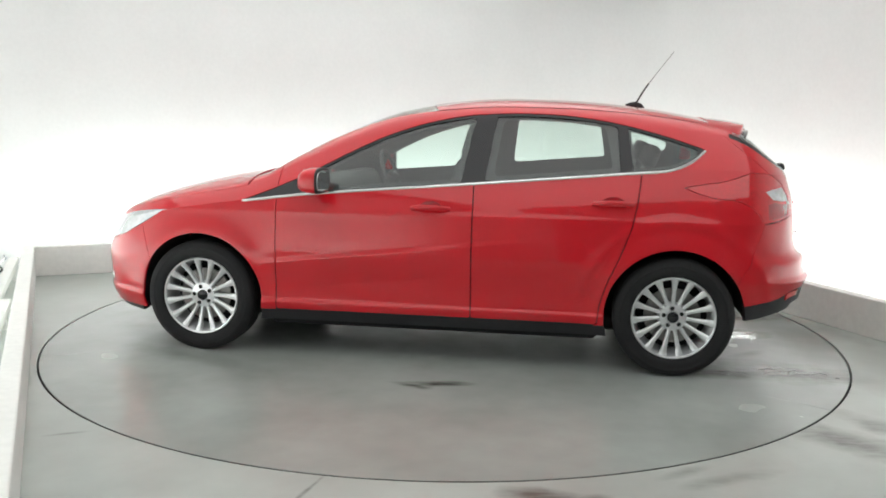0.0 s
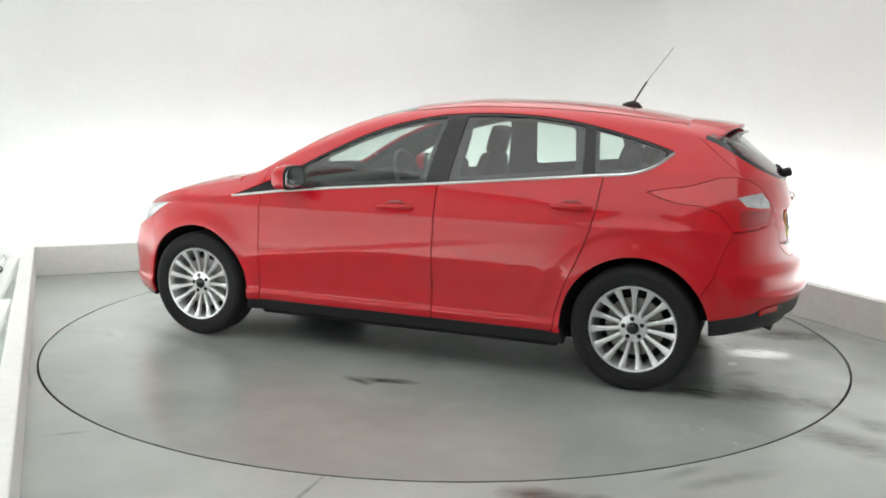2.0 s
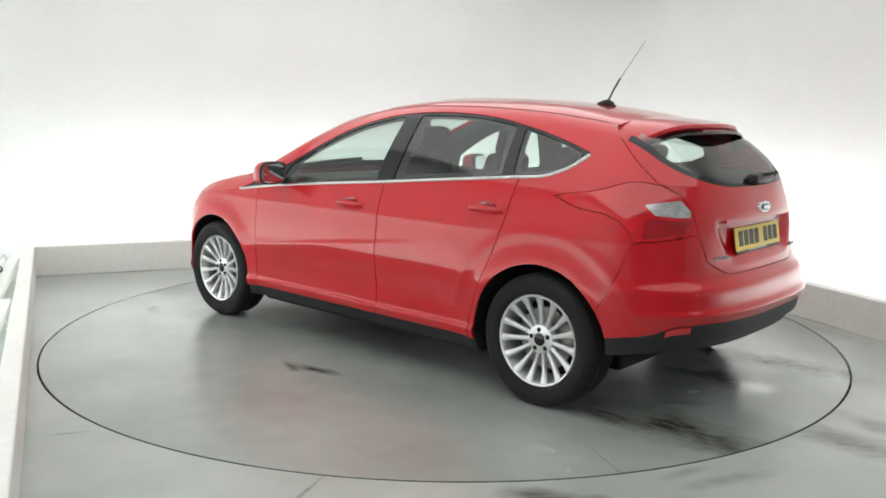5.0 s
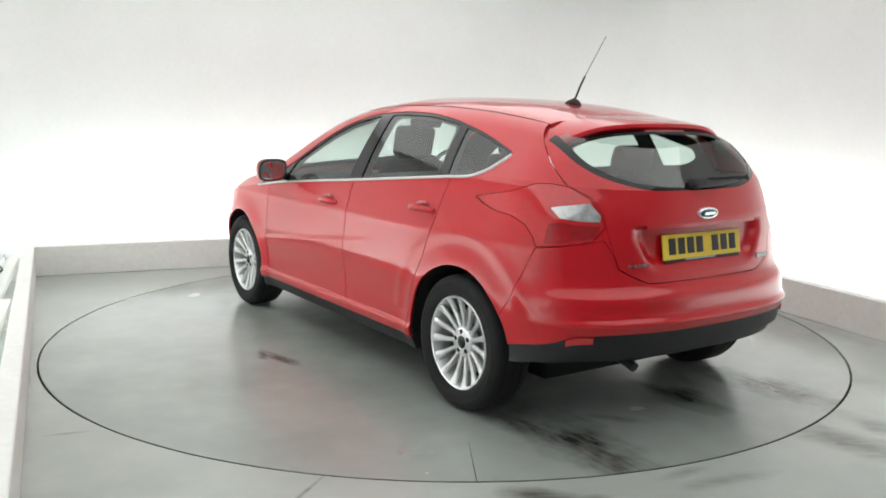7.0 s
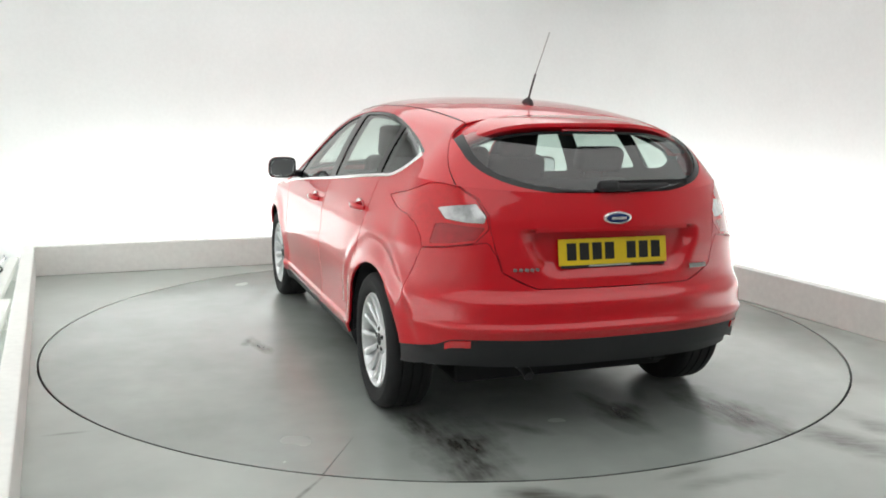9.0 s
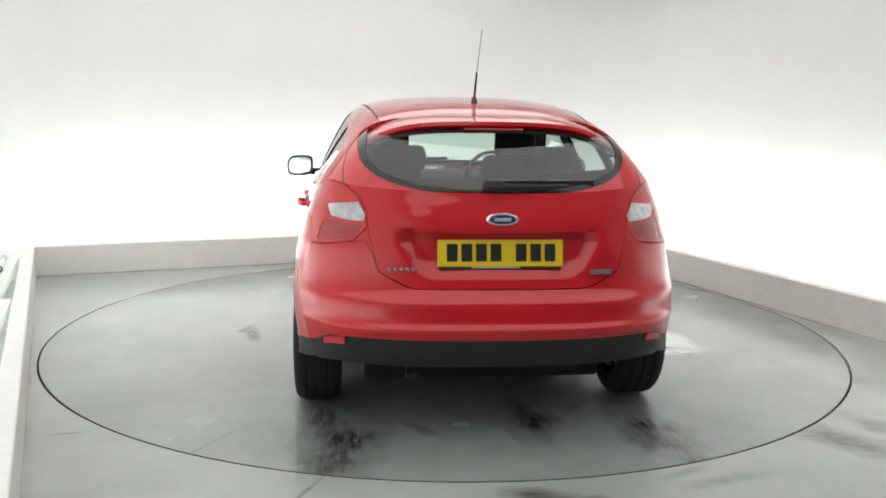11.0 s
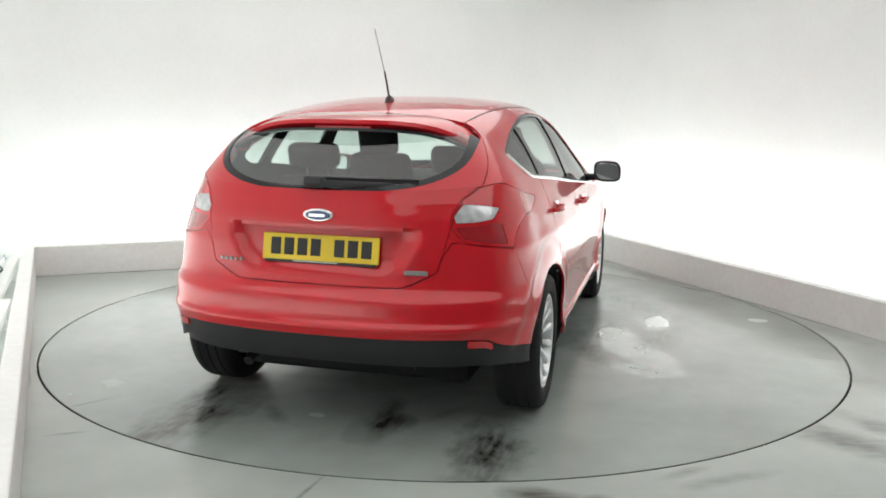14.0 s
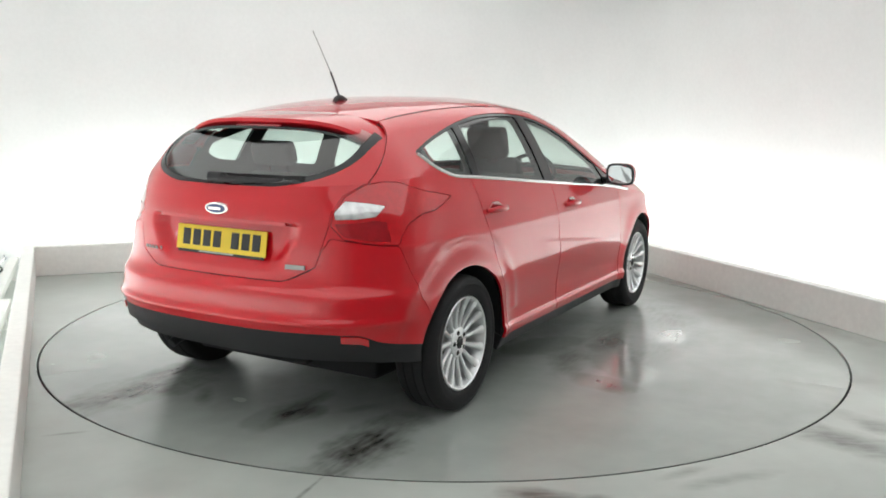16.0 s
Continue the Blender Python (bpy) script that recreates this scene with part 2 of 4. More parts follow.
def build_floor():
    bm = bmesh.new()
    n = 192
    ring = [(R_HOLE * math.cos(2 * math.pi * i / n), R_HOLE * math.sin(2 * math.pi * i / n)) for i in range(n)]
    inner = [bm.verts.new((x, y, 0)) for x, y in ring]
    wall = [bm.verts.new((x, y, -0.05)) for x, y in ring]
    # the outer edge is walked by angle so that the sheet stays free of slivers
    corners = [rpt(a, b) for a, b in ((WALL_R + 0.3, WALL_N - 0.3), (WALL_R + 0.3, WALL_B + 0.3), (WALL_L - 0.3, WALL_B + 0.3), (WALL_L - 0.3, WALL_N - 0.3))]

    def reach(ang):
        d = Vector((math.cos(ang), math.sin(ang)))
        best = 1e9
        for p, q in zip(corners, corners[1:] + corners[:1]):
            p, e = Vector(p), Vector(q) - Vector(p)
            det = d.x * -e.y + d.y * e.x
            if abs(det) > 1e-9:
                k = (p.x * -e.y + p.y * e.x) / det
                s = (d.x * p.y - d.y * p.x) / det
                if k > 0 and -1e-6 <= s <= 1 + 1e-6:
                    best = min(best, k)
        return (d.x * best, d.y * best)
    outer = [bm.verts.new((*reach(2 * math.pi * i / n), 0)) for i in range(n)]
    for i in range(n):
        j = (i + 1) % n
        bm.faces.new((inner[i], inner[j], outer[j], outer[i])[::-1])
        bm.faces.new((inner[i], wall[i], wall[j], inner[j])[::-1])
    floor = mesh_object("floor", bm, FLOOR_PAINT)
    tagged(floor, "grey painted concrete studio floor with scuffs and stains", "floor", kind="structure")
    bm = bmesh.new()
    prism(bm, [(1.03 * x, 1.03 * y) for x, y in ring[::4]], -0.08, -0.045)
    pit = mesh_object("turntable_pit", bm, PIT)
    tagged(pit, "dark shallow pit under the turntable", "floor pit", kind="structure")


def build_turntable():
    table = new("turntable")
    tagged(table, "grey painted round steel car turntable set flush in floor", "turntable")
    # three deck plates meet along radial seams
    n = 64
    for third in range(3):
        # the joint opens towards the rim
        first, slit = radians(28.8 + 120 * third), radians(0.05)
        last = first + radians(120)
        pts = [(0.0, 0.0), (2.0 * math.cos(first), 2.0 * math.sin(first))]
        for i in range(n + 1):
            ang = first + slit + (last - first - 2 * slit) * i / n
            pts.append((R_TABLE * math.cos(ang), R_TABLE * math.sin(ang)))
        pts.append((2.0 * math.cos(last), 2.0 * math.sin(last)))
        bm = bmesh.new()
        prism(bm, pts, -0.03, 0.0)
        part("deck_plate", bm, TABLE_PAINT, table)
    bm = bmesh.new()
    lo = []
    for r, z in ((R_TABLE + 0.0005, -0.003), (R_TABLE + 0.002, -0.006), (R_TABLE + 0.002, -0.035)):
        lo.append([bm.verts.new((r * math.cos(2 * math.pi * i / 192), r * math.sin(2 * math.pi * i / 192), z)) for i in range(192)])
    for r0, r1 in zip(lo, lo[1:]):
        for i in range(192):
            j = (i + 1) % 192
            bm.faces.new((r0[i], r1[i], r1[j], r0[j]))
    part("edge_trim", bm, PIT, table, "black rubber edge trim")
    return table


def kerb(name, p0, p1, q1, q0, label):
    """A low painted kerb: its inner face from p0 to p1, its outer face from q0 to q1."""
    bm = bmesh.new()
    prism(bm, [p0, p1, q1, q0], 0, KERB_H)
    bmesh.ops.recalc_face_normals(bm, faces=bm.faces)
    bevelled(bm, 0.008)
    ob = mesh_object(name, bm, KERB_PAINT)
    tagged(ob, label, "kerb", kind="structure")
    return ob


def build_kerbs():
    t = KERB_T
    kerb("kerb_back", rpt(KERB_L0 - t, KERB_B), rpt(KERB_R + t, KERB_B), rpt(KERB_R + t, KERB_B + t), rpt(KERB_L0 - t, KERB_B + t), "low off-white painted kerb along the back wall")
    kerb("kerb_right", rpt(KERB_R, KERB_B - 0.002), rpt(KERB_R, -4.2), rpt(KERB_R + t, -4.2), rpt(KERB_R + t, KERB_B - 0.002), "low off-white painted kerb, scuffed along its foot")
    kerb("kerb_left", rpt(KERB_L0, KERB_B - 0.002), rpt(KERB_L1, -4.2), rpt(KERB_L1 - t, -4.2), rpt(KERB_L0 - t, KERB_B - 0.002), "low off-white painted kerb running towards the camera")


def build_walls():
    # one seamless white cyclorama with rounded corners, open to nothing
    r = 1.1

    def corner(ca, cb, start):
        return [(ca + r * math.cos(radians(start + 9 * i)), cb + r * math.sin(radians(start + 9 * i))) for i in range(11)]
    line = corner(WALL_R - r, WALL_B - r, 0) + corner(WALL_L + r, WALL_B - r, 90) + corner(WALL_L + r, WALL_N + r, 180) + corner(WALL_R - r, WALL_N + r, 270)
    bm = bmesh.new()
    n = len(line)
    rings = []
    for off, z in ((0.0, 0.0), (0.0, CEIL), (0.15, CEIL), (0.15, 0.0)):
        ring = []
        for i, (a, b) in enumerate(line):
            ang = radians(90 * (i // 11) + 9 * (i % 11))
            p = room(a + off * math.cos(ang), b + off * math.sin(ang), z)
            ring.append(bm.verts.new(p))
        rings.append(ring)
    for r0, r1 in zip(rings, rings[1:] + rings[:1]):
        for i in range(n):
            j = (i + 1) % n
            bm.faces.new((r0[i], r0[j], r1[j], r1[i])[::-1])
    bmesh.ops.recalc_face_normals(bm, faces=bm.faces)
    wall = mesh_object("wall_cyclorama", bm, WHITE_WALL, smooth=False)
    # unseen grey wall, added so the camera side reflects darker in the car
    bm = bmesh.new()
    prism(bm, [rpt(a, b) for a, b in ((WALL_L - 0.1, WALL_N + 0.25), (WALL_R + 0.1, WALL_N + 0.25), (WALL_R + 0.1, WALL_N + 0.35), (WALL_L - 0.1, WALL_N + 0.35))], 0, CEIL)
    bmesh.ops.recalc_face_normals(bm, faces=bm.faces)
    tagged(mesh_object("unseen_wall_near", bm, UNSEEN_NEAR_WALL), "unseen grey wall added behind the camera to darken car reflections", "wall", kind="structure")
    for p in wall.data.polygons:
        p.use_smooth = abs(p.normal.z) < 0.5
    tagged(wall, "seamless white studio wall lit from behind the kerb", "wall", kind="structure")
    bm = bmesh.new()
    prism(bm, [rpt(a, b) for a, b in ((WALL_R + 0.3, WALL_N - 0.3), (WALL_R + 0.3, WALL_B + 0.3), (WALL_L - 0.3, WALL_B + 0.3), (WALL_L - 0.3, WALL_N - 0.3))], CEIL + 0.002, CEIL + 0.15)
    tagged(mesh_object("ceiling", bm, CEILING_PAINT), "plain white studio ceiling", "ceiling", kind="structure")


build_floor()
TABLE = build_turntable()
build_kerbs()
build_walls()
build_strip_lights()
build_small_fittings()


# ---- the car's skin ----
# Car axes: x forward, y to its left, z up, from the ground midway between the axles.
class Curve:
    """A smooth line through (x, y) points in rising x."""

    def __init__(self, *pts):
        self.x, self.y = [p[0] for p in pts], [p[1] for p in pts]
        n = len(pts)
        sl = [(self.y[i + 1] - self.y[i]) / (self.x[i + 1] - self.x[i]) for i in range(n - 1)]
        self.m = [sl[0]] + [0.0 if sl[i - 1] * sl[i] <= 0 else 2 * sl[i - 1] * sl[i] / (sl[i - 1] + sl[i]) for i in range(1, n - 1)] + [sl[-1]]

        # looked up from a fine table
        self.lo, self.step = self.x[0], (self.x[-1] - self.x[0]) / 1500
        self.table = [self.exact(self.lo + self.step * i) for i in range(1502)]

    def __call__(self, v):
        k = (v - self.lo) / self.step
        if k <= 0:
            return self.y[0]
        if k >= 1500:
            return self.y[-1]
        i = int(k)
        a = self.table[i]
        return a + (self.table[i + 1] - a) * (k - i)

    def exact(self, v):
        x, y, m = self.x, self.y, self.m
        if v <= x[0]:
            return y[0]
        if v >= x[-1]:
            return y[-1]
        i = 0
        while v > x[i + 1]:
            i += 1
        h = x[i + 1] - x[i]
        t = (v - x[i]) / h
        return (y[i] * (1 + 2 * t) * (1 - t) ** 2 + y[i + 1] * t * t * (3 - 2 * t)
                + h * m[i] * t * (1 - t) ** 2 - h * m[i + 1] * t * t * (1 - t))


AXLE_F, AXLE_R, ARCH = 1.315, -1.324, 0.368
XCR, XCF = -1.50, 1.38
SIDE = Curve((0.18, 0.845), (0.26, 0.872), (0.315, 0.885), (0.334, 0.8745), (0.40, 0.873), (0.57, 0.889), (0.605, 0.8905), (0.64, 0.8885), (0.72, 0.882), (0.80, 0.875), (0.822, 0.874), (0.85, 0.866), (0.93, 0.843), (1.0, 0.817), (1.10, 0.770), (1.2, 0.70))
TAPER = Curve((-2.2, 0.935), (-1.5, 0.957), (-1.25, 0.976), (-0.8, 1.0), (0.9, 1.0), (1.5, 0.985), (2.2, 0.95))
TAIL = Curve((0.20, -2.00), (0.30, -2.055), (0.40, -2.092), (0.47, -2.110), (0.495, -2.120), (0.512, -2.130), (0.522, -2.128), (0.536, -2.110), (0.56, -2.102), (0.605, -2.098), (0.628, -2.090), (0.645, -2.068), (0.672, -2.050), (0.72, -2.04), (0.82, -2.035), (0.93, -2.025), (1.00, -2.005), (1.06, -1.985), (1.15, -1.96))
NOSE = Curve((0.18, 2.10), (0.30, 2.165), (0.50, 2.175), (0.62, 2.13), (0.70, 2.08), (0.8, 2.0))
SHOULDER = Curve((-1.99, 1.058), (-1.85, 1.078), (-1.65, 1.098), (-1.45, 1.102), (-1.25, 1.086), (-0.26, 0.999), (0.69, 0.918), (1.06, 0.880), (1.5, 0.815), (1.85, 0.735), (2.15, 0.64))
CREST = Curve((-1.985, 1.066), (-1.90, 1.135), (-1.80, 1.22), (-1.70, 1.30), (-1.60, 1.345), (-1.339, 1.402), (-1.025, 1.444), (-0.70, 1.467), (-0.38, 1.473), (-0.067, 1.452), (0.25, 1.396), (0.57, 1.272), (0.80, 1.152), (1.02, 1.035), (1.24, 1.0), (1.467, 0.955), (1.86, 0.842), (2.0, 0.765), (2.15, 0.648))
NARROW = Curve((-2.0, 0.86), (-1.85, 0.80), (-1.6, 0.735), (-1.2, 0.735), (-0.4, 0.748), (0.2, 0.745), (0.6, 0.78), (1.0, 0.86), (1.4, 0.88), (2.2, 0.88))
RAIL = Curve((-2.0, 0.8), (-1.6, 0.84), (-0.4, 0.86), (0.6, 0.88), (1.0, 0.8), (1.2, 0.65), (2.2, 0.6))


def square_n(z):
    return 2.85 if z < 0.55 else 2.5 if z > 0.9 else 2.85 - 1.0 * (z - 0.55) * 0.35 / 0.35


def flare(x, z):
    out = 0.0
    for ax in (AXLE_F, AXLE_R):
        r = math.hypot(x - ax, z - 0.32)
        if r < 0.62:
            out += 0.020 * math.exp(-((r - 0.37) / 0.075) ** 2)
            if ax < 0 and z > 0.4:
                out += 0.007 * math.exp(-((r - 0.51) / 0.032) ** 2)
    return out


def crease(x, z):
    """The pressed line that rises along the doors: a short shelf over a long soft hollow."""
    fade = min(max((1.02 - x) / 0.20, 0), 1) * min(max((x + 0.62) / 0.55, 0), 1)
    d = z - (0.548 + (0.80 - x) * 0.116)
    if fade <= 0 or d > 0.022 or d < -0.16:
        return 0.0
    shape = 1 - d / 0.022 if d > 0 else 1 + d / 0.16
    return 0.0075 * fade * shape


def skin_y(x, z):
    """Half width of the lower body at x, z."""
    if x < XCR:
        lo = TAIL(z)
        if x <= lo:
            return 0.0
        n = square_n(z)
        return SIDE(z) * TAPER(XCR) * (1 - ((XCR - x) / (XCR - lo)) ** n) ** (1 / n) + flare(x, z)
    if x > XCF:
        hi = NOSE(z)
        if x >= hi:
            return 0.0
        return SIDE(z) * TAPER(XCF) * (1 - ((x - XCF) / (hi - XCF)) ** 2.4) ** (1 / 2.4) + flare(x, z)
    return SIDE(z) * TAPER(x) + flare(x, z) + crease(x, z)


def plate_recess(y, z):
    """Depth of the hollow that holds the number plate."""
    fy = min(max((0.44 - 0.55 * max(0.0, 0.86 - z) - abs(y)) / 0.10, 0), 1)
    fz = min(max((0.918 - z) / 0.02, 0), 1) * min(max((z - 0.70) / 0.09, 0), 1)
    return 0.046 * fy * fy * (3 - 2 * fy) * fz * fz * (3 - 2 * fz)


def lower(u, v):
    """The lower skin: u 0 to 1 round the tail from its middle, 1 to 2 along the side, 2 to 3 round the nose; v from the sill up to the belt."""
    if u <= 1:
        ph = u * math.pi / 2
        z = 1.08
        for _ in range(3):
            n = square_n(z)
            x = XCR - (XCR - TAIL(z)) * max(math.cos(ph), 0) ** (2 / n)
            top = SHOULDER(x)
            z = 0.20 + v * (top - 0.20)
        n = square_n(z)
        x = XCR - (XCR - TAIL(z)) * max(math.cos(ph), 0) ** (2 / n)
        y = SIDE(z) * TAPER(XCR) * abs(math.sin(ph)) ** (2 / n)
        y += flare(x, z) * min(1, u * 1.5)
        x += plate_recess(y, z)
    elif u <= 2:
        x = XCR + (XCF - XCR) * (u - 1)
        z = 0.20 + v * (SHOULDER(x) - 0.20)
        y = SIDE(z) * TAPER(x) + flare(x, z) + crease(x, z)
    else:
        ph = (u - 2) * math.pi / 2
        z = 0.7
        for _ in range(3):
            x = XCF + (NOSE(z) - XCF) * abs(math.sin(ph)) ** (2 / 2.4)
            z = 0.20 + v * (SHOULDER(x) - 0.20)
        x = XCF + (NOSE(z) - XCF) * abs(math.sin(ph)) ** (2 / 2.4)
        y = SIDE(z) * TAPER(XCF) * max(math.cos(ph), 0) ** (2 / 2.4)
        y += flare(x, z) * min(1, (3 - u) * 1.5)
    return Vector((x, y, z))


def upper_raw(x, s):
    zs, zt = SHOULDER(x), CREST(x)
    ys = skin_y(x, zs)
    yr, zr = ys * NARROW(x), zs + max(zt - zs, 0.0) * RAIL(x)
    if s <= 1:
        return Vector((x, ys + (yr - ys) * s + 0.014 * math.sin(math.pi * s) * min(1, (zt - zs) / 0.3), zs + (zr - zs) * s))
    t = s - 1
    return Vector((x, yr * (1 - t), zt - (zt - zr) * abs(1 - t) ** 2.7))


def upper(x, s):
    """The upper skin: x along the car, s 0 at the belt, 1 at the roof rail, 2 on the middle line."""
    w = 0.20
    if 1 - w < s < 1 + w:
        a, c, b = upper_raw(x, 1 - w), upper_raw(x, 1), upper_raw(x, 1 + w)
        t = (s - 1 + w) / (2 * w)
        return a * (1 - t) ** 2 + c * 2 * t * (1 - t) + b * t * t
    return upper_raw(x, s)


def inset(surf, depth):
    """The same surface, moved inwards."""
    def moved(u, v):
        e = 1e-3
        p = surf(u, v)
        n = (surf(u + e, v) - p).cross(surf(u, v + e) - p)
        if n.length < 1e-12:
            n = (p - surf(u - e, v)).cross(p - surf(u, v - e))
        if n.length < 1e-12:
            n = Vector((0, 1, 0))
        n.normalize()
        if n.y * 1.0 + n.z * 0.3 + (p.x / 4) * n.x < 0:
            n = -n
        return p - n * depth
    return moved


def region(*poly):
    """Signed distance to a polygon in the plane, positive inside."""
    pts = list(poly)
    x0_, x1_ = min(p[0] for p in pts), max(p[0] for p in pts)
    y0_, y1_ = min(p[1] for p in pts), max(p[1] for p in pts)

    def field(px, py):
        far = max(x0_ - px, px - x1_, y0_ - py, py - y1_)
        if far > 0.06:
            return -far
        best, sign = 1e9, False
        for (x0, y0), (x1, y1) in zip(pts, pts[1:] + pts[:1]):
            ex, ey, wx, wy = x1 - x0, y1 - y0, px - x0, py - y0
            t = min(max((wx * ex + wy * ey) / (ex * ex + ey * ey + 1e-12), 0), 1)
            dx, dy = wx - ex * t, wy - ey * t
            best = min(best, dx * dx + dy * dy)
            if (y0 > py) != (y1 > py) and px < (x1 - x0) * (py - y0) / (y1 - y0) + x0:
                sign = not sign
        return math.sqrt(best) * (1 if sign else -1)
    return field


def steps(lo, hi, n):
    return [lo + (hi - lo) * i / n for i in range(n + 1)]


def trimmed(bm, surf, us, vs, fields=(), mirror=1):
    """Adds the part of a surface on which every field(u, v, p) is positive, cut cleanly along the edges."""
    table, shared = {}, {}

    def node(u, v):
        key = (round(u, 6), round(v, 6))
        if key not in table:
            p = surf(u, v)
            table[key] = (u, v, [f(u, v, p) for f in fields])
        return table[key]

    def vert(u, v):
        key = (round(u, 5), round(v, 5))
        if key not in shared:
            p = surf(u, v)
            shared[key] = bm.verts.new((p.x, p.y * mirror, p.z))
        return shared[key]
    for i in range(len(us) - 1):
        for j in range(len(vs) - 1):
            poly = [node(us[i], vs[j]), node(us[i + 1], vs[j]), node(us[i + 1], vs[j + 1]), node(us[i], vs[j + 1])]
            for k in range(len(fields)):
                if all(p[2][k] >= 0 for p in poly):
                    continue
                out = []
                for p, q in zip(poly, poly[1:] + poly[:1]):
                    a, b = p[2][k], q[2][k]
                    if a >= 0:
                        out.append(p)
                    if (a >= 0) != (b >= 0):
                        t = a / (a - b)
                        out.append((p[0] + (q[0] - p[0]) * t, p[1] + (q[1] - p[1]) * t, [m + (n - m) * t for m, n in zip(p[2], q[2])]))
                poly = out
                if len(poly) < 3:
                    break
            if len(poly) < 3:
                continue
            ring = []
            for p in poly:
                w = vert(p[0], p[1])
                if w not in ring:
                    ring.append(w)
            if len(ring) >= 3:
                try:
                    bm.faces.new(ring)
                except ValueError:
                    pass


def finish(bm, lip=0.012):
    """Weld, turn the faces outwards and fold the free edges inwards."""
    bmesh.ops.remove_doubles(bm, verts=bm.verts, dist=0.0006)
    bmesh.ops.dissolve_degenerate(bm, dist=0.0004, edges=bm.edges)
    bm.normal_update()
    bmesh.ops.recalc_face_normals(bm, faces=bm.faces)
    bm.normal_update()
    vote = 0.0
    for f in bm.faces:
        c = f.calc_center_median()
        vote += f.calc_area() * f.normal.dot(Vector((c.x * 0.25, c.y, (c.z - 0.6) * 1.2)))
    if vote < 0:
        bmesh.ops.reverse_faces(bm, faces=bm.faces)
        bm.normal_update()
    if lip:
        edges = [e for e in bm.edges if e.is_boundary and not (abs(e.verts[0].co.y) < 1e-4 and abs(e.verts[1].co.y) < 1e-4)]
        back = {v: v.normal.copy() for e in edges for v in e.verts}
        res = bmesh.ops.extrude_edge_only(bm, edges=edges)
        fresh = [g for g in res["geom"] if isinstance(g, bmesh.types.BMVert)]
        old = list(back)
        where = {}
        for v in old:
            where[(round(v.co.x, 6), round(v.co.y, 6), round(v.co.z, 6))] = back[v]
        for v in fresh:
            n = where.get((round(v.co.x, 6), round(v.co.y, 6), round(v.co.z, 6)))
            if n is not None:
                v.co -= n * lip
    return bm


def soften(ob, angle=40):
    me = ob.data
    for p in me.polygons:
        p.use_smooth = True
    me.set_sharp_from_angle(angle=radians(angle))
    return ob


def panel(name, pieces, material, parent, label="", sides=(1,), lip=0.012):
    """A body panel from pieces (surface, us, vs, fields), on the sides given: 1 left, -1 right."""
    bm = bmesh.new()
    for side in sides:
        for surf, us, vs, fields in pieces:
            trimmed(bm, surf, us, vs, fields, side)
    finish(bm, lip)
    return soften(part(name, bm, material, parent, label))


# ---- the car's materials ----
def car_paint():
    m, nodes, links, b = mat("red_car_paint")
    co, n1 = nodes.new("ShaderNodeTexCoord"), nodes.new("ShaderNodeTexNoise")
    n1.inputs["Scale"].default_value, n1.inputs["Detail"].default_value = 2.5, 4
    ramp = nodes.new("ShaderNodeMapRange")
    ramp.inputs["To Min"].default_value, ramp.inputs["To Max"].default_value = 0.93, 1.07
    sc = nodes.new("ShaderNodeVectorMath")
    sc.operation = "SCALE"
    sc.inputs[0].default_value = (0.575, 0.005, 0.014)
    links.new(co.outputs["Object"], n1.inputs["Vector"])
    links.new(n1.outputs["Fac"], ramp.inputs["Value"])
    links.new(ramp.outputs[0], sc.inputs["Scale"])
    links.new(sc.outputs[0], b.inputs["Base Color"])
    # faint orange peel in the clear coat
    peel, bp = nodes.new("ShaderNodeTexNoise"), nodes.new("ShaderNodeBump")
    peel.inputs["Scale"].default_value = 160
    bp.inputs["Strength"].default_value, bp.inputs["Distance"].default_value = 0.03, 0.001
    links.new(co.outputs["Object"], peel.inputs["Vector"])
    links.new(peel.outputs["Fac"], bp.inputs["Height"])
    links.new(bp.outputs[0], b.inputs["Coat Normal"])
    b.inputs["Roughness"].default_value = 0.34
    b.inputs["Specular IOR Level"].default_value = 0.12
    b.inputs["Coat Weight"].default_value = 1.0
    b.inputs["Coat Roughness"].default_value = 0.015
    b.inputs["Coat IOR"].default_value = 1.55
    return m


RED = car_paint()
BLACK_TRIM = plain("black_textured_plastic", (0.011, 0.011, 0.013), 0.5, grain=0.12, scale=300, bump=0.3)
GLOSS_BLACK = plain("gloss_black_trim", (0.012, 0.012, 0.014), 0.12)
RUBBER = plain("tyre_rubber", (0.011, 0.011, 0.012), 0.85, grain=0.2, scale=90, bump=0.3)
ALLOY = plain("silver_alloy", (0.78, 0.79, 0.80), 0.30, metal=0.65, grain=0.05, scale=40)
STEEL = plain("brake_steel", (0.32, 0.31, 0.30), 0.4, metal=1.0, grain=0.15, scale=60)
CHROME = plain("chrome", (0.93, 0.93, 0.93), 0.16, metal=0.75)
DARK_CAVITY = plain("dark_cavity", (0.008, 0.008, 0.009), 0.9)
CLOTH = plain("charcoal_seat_cloth", (0.035, 0.035, 0.038), 0.85, grain=0.2, scale=200, bump=0.4)
CABIN = plain("charcoal_cabin_plastic", (0.03, 0.03, 0.032), 0.6, grain=0.1, scale=150, bump=0.2)
LINING = plain("pale_grey_headlining", (0.5, 0.5, 0.48), 0.9, grain=0.06, scale=120)
CLEAR = glass("green_tinted_glass", (0.80, 0.89, 0.85))
REAR_GLASS = glass("rear_window_glass", (0.74, 0.83, 0.79), 0.10)
MIRROR_GLASS = plain("mirror_glass", (0.6, 0.62, 0.63), 0.03, metal=1.0)
